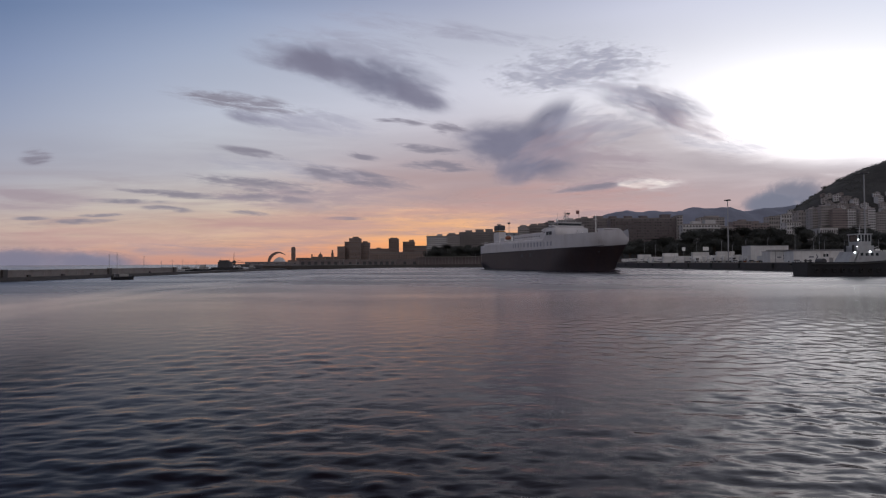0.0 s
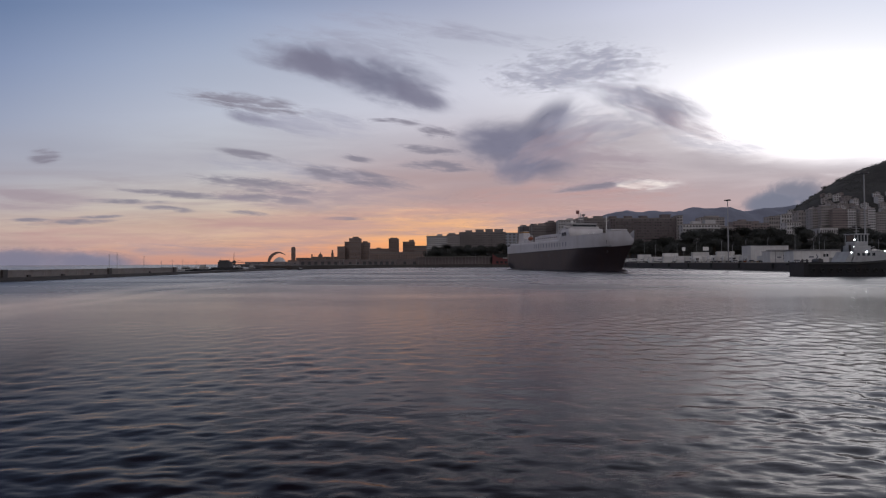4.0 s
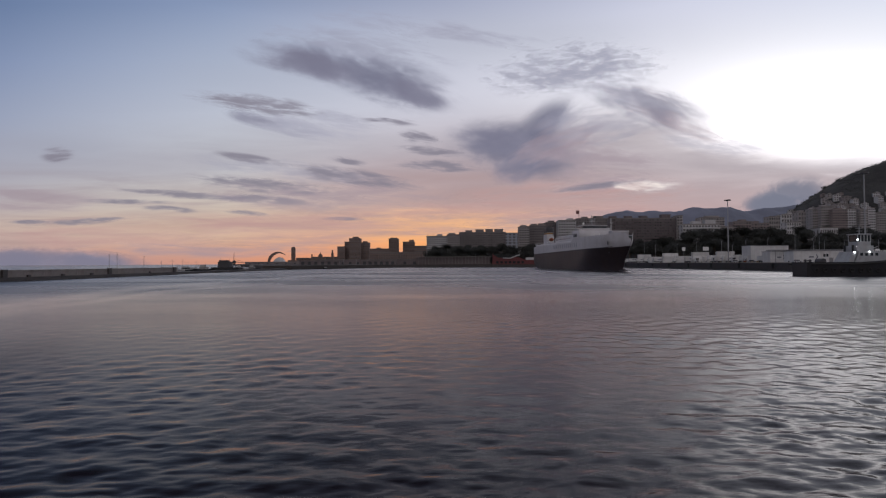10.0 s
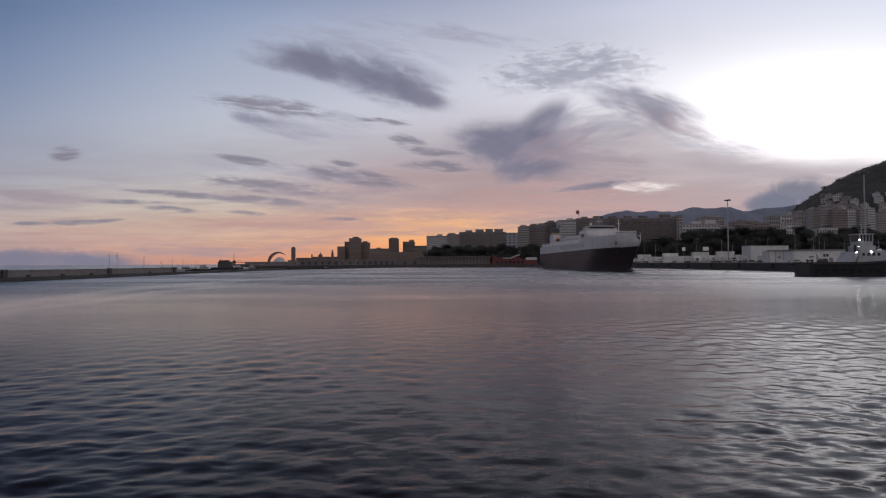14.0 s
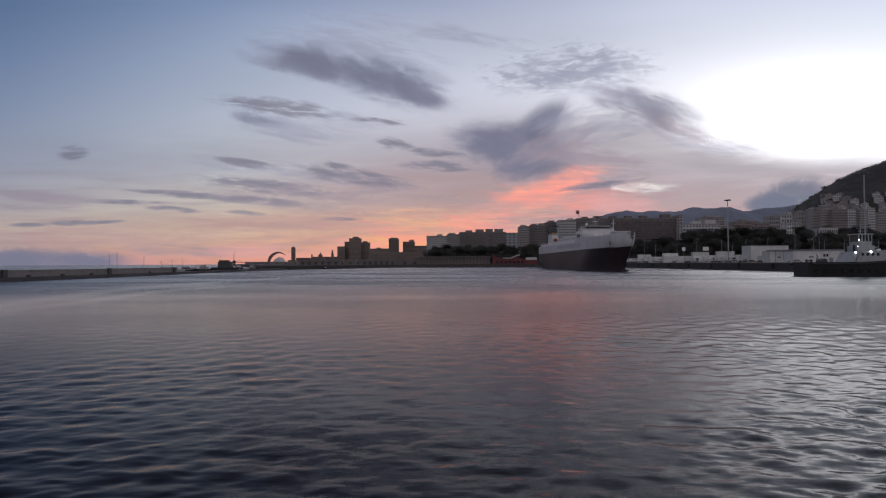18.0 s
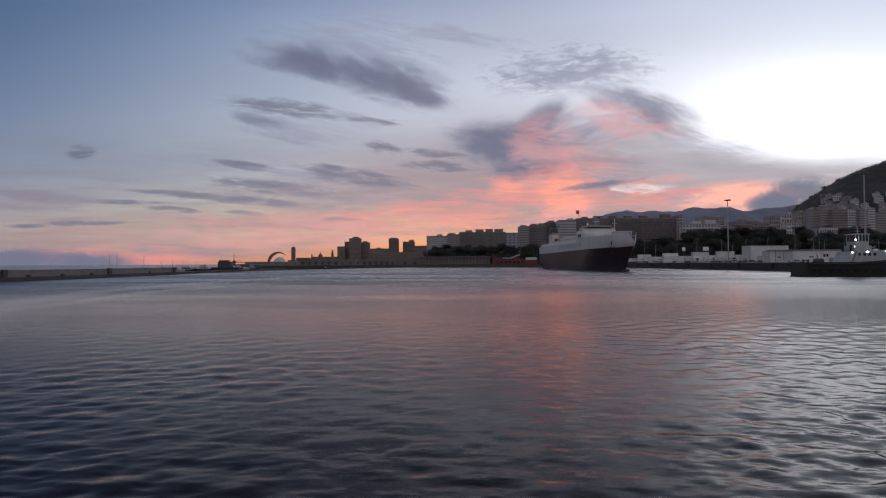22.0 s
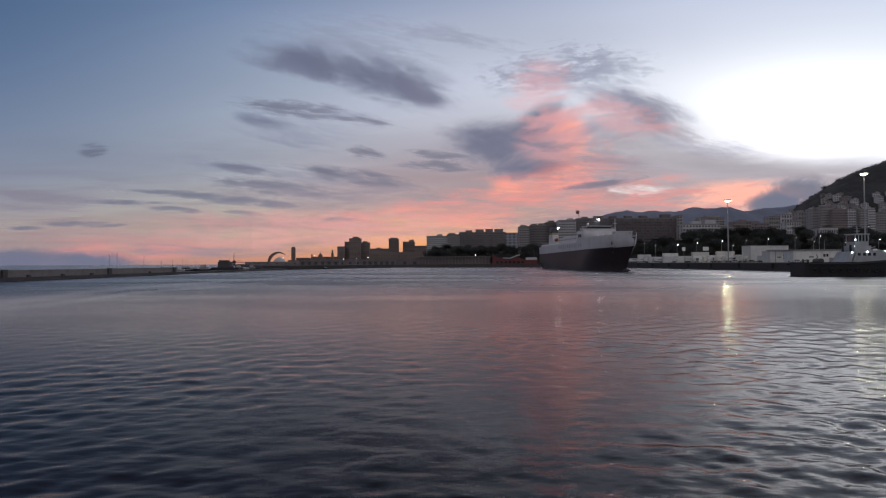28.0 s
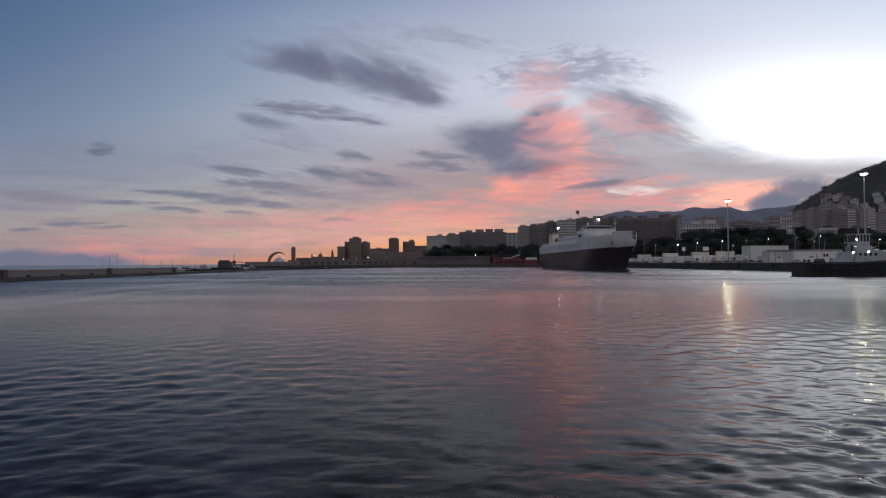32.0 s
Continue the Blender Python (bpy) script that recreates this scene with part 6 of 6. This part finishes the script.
front(591.0, 618.6, 44, 87.6, 920, PALE, "pale town block on the slope", 6, 6, balcony=False, boxes_on_roof=((4, 7, 3),))
front(593.6, 621.8, 40, 87.7, 880, CREAM, "cream town block on the slope", 7, 6, balcony=False, boxes_on_roof=((-6, 7, 3),))
front(510.3, 531.1, 34, 63.3, 782, PALE, "pale town block on the slope", 5, 6, balcony=False)
BT = "beige apartment tower under the dark hill"
front(589.2, 599.0, 36, 88.2, 840, CREAM, BT, 12, 3)
front(597.2, 614.9, 36, 91.7, 832, CREAM, BT, 14, 5, boxes_on_roof=((0, 7, 3),))
front(609.3, 632.1, 36, 86.2, 824, ROSE, BT, 13, 6, boxes_on_roof=((3, 8, 3),))
front(633.9, 648.8, 36, 87.0, 828, PALE, BT, 13, 4)
front(650.6, 663.7, 36, 85.2, 822, CREAM, BT, 13, 4, boxes_on_roof=((0, 6, 2),))
front(664.6, 677.8, 36, 88.7, 826, PALE, BT, 13, 4, boxes_on_roof=((0, 6, 2),))
front(678.7, 707.6, 36, 81.6, 824, CREAM, BT, 12, 8)

# houses stepping up the slope
random.seed(11)
hw = {}
for key, (w, d, h, mat) in {"a": (12, 10, 8, PALE), "b": (16, 10, 11, CREAM), "c": (10, 8, 7, ROSE), "d": (13, 10, 14, PALE), "e": (20, 10, 9, SMOKE), "f": (11, 9, 11, CREAM)}.items():
    hw[key] = block(0, 0, 0, w, d, h, mat, "flat-roofed town house on the slope", 2 if h < 10 else 3, 2 if w < 12 else 3,
                    balcony=False, boxes_on_roof=((w * 0.15, w * 0.3, 1.8),), group="houses on the slope")
first = dict.fromkeys(hw, True)
spots = []
for i in range(2600):
    y = random.uniform(860, 1400)
    u = random.uniform(0.53, 0.90)
    x = u * y
    z = hill(x, y)
    if z < 30 or z - 5 > (0.128 if u > 0.72 else 0.096) * y - 30 * random.random() ** 2:
        continue
    if u < 0.66 and (y > 1200 or z > 80):
        continue
    if any((x - a) ** 2 + (y - b) ** 2 < 15 ** 2 for a, b in spots):
        continue
    spots.append((x, y))
    key = random.choice("aaabbccdddeff")
    m = pose(x, y, z - 1.5, 0, 0, random.uniform(-25, 10))
    if first[key]:
        hw[key].matrix_basis = m
        first[key] = False
    else:
        copy_thing(hw[key], m)
    if len(spots) > 215:
        break

# ---- town quay at the head of the basin ----
slab("town_quay", [(-60, 612), (184.6, 610), (184.6, 621.4), (-60, 621.4)], -4, 2.6, DARKCONC, "low dark stone quay at the head of the basin", "quay")
t = thing("ferry_terminal", pose(13.0, 634, 3.4), "low dark terminal with a row of white columns", "terminal")
tw = 87.7
part("wall", boxes((-tw / 2, tw / 2, -2, 8, 0, 8.6), bevel=0.1), BROWN, t)
part("roof", boxes((-tw / 2 - 1, tw / 2 + 1, -5, 9, 8.6, 9.4), bevel=0.1), FLATROOF, t)
for i in range(22):
    part("column", boxes((-tw / 2 + 1.5 + i * 3.98, -tw / 2 + 2.3 + i * 3.98, -4.6, -4.1, 0, 8.6)), SMOKE, t)
# red pavilion with a swooping white roof edge
t = thing("pavilion", pose(77.7, 626, 3.4), "dark red harbour pavilion with a swooping white roof edge", "pavilion")
bm = bmesh.new()
pw = 19
tops = [(-pw, 12), (-pw + 6, 8), (0, 7), (pw - 9, 9), (pw, 5.5), (pw + 15, 5)]
for sy in (-2, 8):
    vs = [bm.verts.new((x, sy, z)) for x, z in [(-pw, 0), (pw + 15, 0)] + tops[::-1]]
    bm.faces.new(vs if sy < 0 else vs[::-1])
bm.verts.ensure_lookup_table()
k = len(bm.verts) // 2
for i in range(k):
    bm.faces.new((bm.verts[(i + 1) % k], bm.verts[i], bm.verts[i + k], bm.verts[(i + 1) % k + k]))
part("wall", bm, RED, t)
part("roof_edge", rods(((-7, -2.3, 7.4), (2, -2.3, 7.0), 0.5), ((2, -2.3, 7.0), (10, -2.3, 10.4), 0.55), ((10, -2.3, 10.4), (13, -2.3, 11.0), 0.5)), PALE, t)
part("sign", boxes((pw + 1, pw + 14, -2.4, -2.1, 5.2, 8.0), bevel=0.05), PALE, t, "white sign board")
for i in range(7):
    part("window", boxes((-pw + 4 + i * 5, -pw + 7 + i * 5, -2.12, -2.02, 1, 3.6)), GLASS, t)
# low sheds and walls along the western shore
for x0, x1, y, h, m in ((-215.8, -138.8, 900, 8, BROWN), (-117.2, -34.2, 760, 7, BROWN), (-190.4, -137.9, 700, 5, BROWN), (-584.6, -424.0, 1560, 7, SMOKE), (-107.9, -63.0, 700, 5, BROWN)):
    s_ = thing("warehouse", pose((x0 + x1) / 2, y + 6, 3.4), "long low warehouse on the shore", "warehouse", "warehouses along the shore")
    part("wall", boxes(((x0 - x1) / 2, (x1 - x0) / 2, -6, 6, 0, h), bevel=0.1), m, s_)
    part("roof", boxes(((x0 - x1) / 2 - 0.5, (x1 - x0) / 2 + 0.5, -6.5, 6.5, h, h + 0.5), bevel=0.1), FLATROOF, s_)
    for i in range(6):
        xx = (x0 - x1) / 2 + (i + 0.5) * (x1 - x0) / 6
        part("door", boxes((xx - 2, xx + 2, -6.1, -6.02, 0, 4)), DARKSTEEL, s_)

# shore lamps
lamp_at(-454.5, 1500, 22.7, 3.4)
lamp_at(-316.0, 1300, 25.6, 3.4)
lamp_at(-488.2, 1520, 8.3, 3.4)
lamp_at(-237.0, 900, 7.8, 3.4)
lamp_at(-209.1, 900, 11.5, 3.4)
lamp_at(-184.7, 880, 12.2, 3.4)
lamp_at(-162.1, 860, 12.9, 3.4)
lamp_at(-131.0, 800, 13.2, 3.4)
lamp_at(-108.2, 760, 13.5, 3.4)
lamp_at(38.4, 628, 14.5, 3.4)
lamp_at(108.3, 628, 17.6, 3.4)


# ---- trees ----
def tree(seed, h, spread_, label):
    """A tapered trunk, limbs, and a crown of leaf clumps with gaps and an uneven outline."""
    rng = random.Random(seed)
    t = thing("tree", pose(0, 0, -100), label, "tree", "dark evergreen trees behind the quay")
    bm = bmesh.new()
    rod(bm, (0, 0, -1), (rng.uniform(-0.4, 0.4), 0, h * 0.45), 0.42, 0.26, 8)
    tips = []
    for i in range(9):
        a = rng.uniform(0, 6.28)
        b = Vector((math.cos(a) * spread_ * rng.uniform(0.25, 0.75), math.sin(a) * spread_ * rng.uniform(0.25, 0.75), h * rng.uniform(0.5, 0.88)))
        rod(bm, (0, 0, h * rng.uniform(0.25, 0.42)), b, 0.17, 0.05, 5)
        tips.append(b)
    part("trunk", bm, BARK, t)
    co, fc = [], []
    for c in tips + [Vector((0, 0, h * 0.75))]:
        r = spread_ * rng.uniform(0.32, 0.5)
        for k in range(190):
            d = Vector((rng.gauss(0, 1), rng.gauss(0, 1), rng.gauss(0, 0.8))).normalized() * r * rng.random() ** 0.4
            p = c + d
            s = rng.uniform(0.3, 0.65)
            n1 = Vector((rng.gauss(0, 1), rng.gauss(0, 1), rng.gauss(0, 1))).normalized()
            n2 = n1.orthogonal().normalized()
            i0 = len(co)
            co += [p + n1 * s, p + n2 * s * 0.7, p - n1 * s, p - n2 * s * 0.7]
            fc.append((i0, i0 + 1, i0 + 2, i0 + 3))
    me = bpy.data.meshes.new("crown")
    me.from_pydata(co, [], fc)
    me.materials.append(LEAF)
    new("crown", me).parent = t
    return t


TREES = [tree(i, h, s, "dark evergreen tree with a broad uneven crown") for i, (h, s) in enumerate(((14, 7.5), (17, 8.5), (12, 7), (19, 9), (15, 9)))]
used = [False] * 5
random.seed(5)


def plant(x, y, z):
    i = random.randrange(5)
    m = pose(x, y, z, 0, 0, random.uniform(0, 360))
    if used[i]:
        copy_thing(TREES[i], m)
    else:
        TREES[i].matrix_basis = m
        used[i] = True


def grove(x0, x1, y0, y1, n, z=None):
    for k in range(n):
        x, y = x0 + (x1 - x0) * (k + random.random()) / n, random.uniform(y0, y1)
        plant(x, y, (hill(x, y) if y > 642 else 3.4) if z is None else z)


def wood(x0, x1, y0, y1, n):
    for k in range(n):
        x, y = x0 + (x1 - x0) * (k + random.random()) / n, random.uniform(y0, y1)
        plant(x, y, bank(x, y) - 0.3)


wood(205, 330, 556, 600, 26)
wood(205, 330, 600, 640, 26)
wood(300, 480, 552, 600, 36)
wood(290, 520, 600, 650, 44)
wood(320, 540, 650, 685, 36)
wood(440, 640, 560, 640, 30)
for k in range(96):
    x, y = -18 + 223 * (k % 34 + random.random()) / 34, (random.uniform(650, 672), random.uniform(668, 700), random.uniform(700, 770))[k // 34]
    plant(x, y, town_bank(x, y) - 5.0)
grove(330, 560, 695, 780, 30)
grove(560, 760, 700, 840, 26)
for k in range(9):
    b = 1015 + k * 40 + random.uniform(-8, 8)
    y = random.uniform(1470, 1500)
    plant(b / 1500 * y, y, hill(b / 1500 * y, y) - 9)

# low bushes all over the hillside
rng = random.Random(21)
co, fc = [], []
for i in range(2600):
    y = rng.uniform(980, 1500)
    x = rng.uniform(0.6, 0.98) * y
    z = hill(x, y)
    if z < 45:
        continue
    r = rng.uniform(1.2, 3.6)
    for k in range(14):
        p = Vector((x + rng.gauss(0, r), y + rng.gauss(0, r), z + abs(rng.gauss(0.3, 0.5)) * r))
        n1 = Vector((rng.gauss(0, 1), rng.gauss(0, 1), rng.gauss(0, 1))).normalized()
        n2 = n1.orthogonal().normalized()
        s_ = rng.uniform(0.5, 1.3)
        i0 = len(co)
        co += [p + n1 * s_, p + n2 * s_ * 0.7, p - n1 * s_, p - n2 * s_ * 0.7]
        fc.append((i0, i0 + 1, i0 + 2, i0 + 3))
me = bpy.data.meshes.new("scrub")
me.from_pydata(co, [], fc)
me.materials.append(LEAF)
tagged(new("scrub", me), "low dark scrub bushes covering the hillside", "scrub", kind="stuff")


# ---- what moves ----
def motions():
    for ob, (t0, t1), a, b in CLOUDS:
        rows = [(0, a), (32, b)] if (t0, t1) == (0, 32) else [(0, a), (t0, a), (t1, b), (32, b)]
        walk(ob, rows)
    walk(water, [(0, pose(0, 0, 0)), (32, pose(-5, -5, 0))])
    # the ferry swings round and backs towards its berth
    way = [(0, 93.9, 290, 19.6), (1, 96.4, 292.3, 18.2), (2, 98.2, 294.7, 17.1), (3, 99.8, 297, 14.9), (4.5, 102.1, 300.5, 12.4), (6, 105, 304, 10.6),
           (7.5, 105.7, 307.5, 8.7), (9, 105.8, 311, 6.2), (10.5, 107.2, 314.5, 5.0), (12, 110.3, 317.5, 4.5), (13, 111.6, 318, 4.6), (14, 112.8, 318, 5.3),
           (16.5, 110, 318, 4.3), (20, 109, 318, 4.5), (22, 110, 318, 4.5), (25, 109.4, 318, 4.3), (28, 110.3, 318, 4.6), (32, 110.3, 318, 4.6)]
    walk(ferry, [(t, pose(x, y, 0, 0, 0, 180 + a)) for t, x, y, a in way])
    walk(tug, [(t, pose(144 + x, 190, 0)) for t, x in ((0, 0.3), (3.5, -0.9), (6, -0.7), (9, 0), (12, 0.5), (14, 0.9), (17, 0.7), (20, 0.2), (23, -0.7), (26, -0.7), (32, -0.2))])
    walk(launch, [(t, pose(x, y, 0, 0, 0, a)) for t, x, y, a in
                  ((0, -104.8, 173, 42), (0.5, -116.0, 215, 45), (1, -121.1, 252, 55), (1.5, -122.8, 286, 65), (2, -122.2, 318, 68),
                   (2.5, -119.7, 345, 76), (3, -116.3, 372, 75), (3.5, -114.1, 396, 76), (5.5, -109.3, 460, 72), (6.5, -108.1, 472, 70), (8, -106.4, 478, 68), (32, -106.4, 478, 68))])
    # evening lamps come down out of their hoods as they are lit
    for bulb, up, down in LAMPS:
        walk(bulb, [(0, up), (26.2, up), (26.7, down), (32, down)])


LAMPS = ferry_lights + town_lamps
motions()
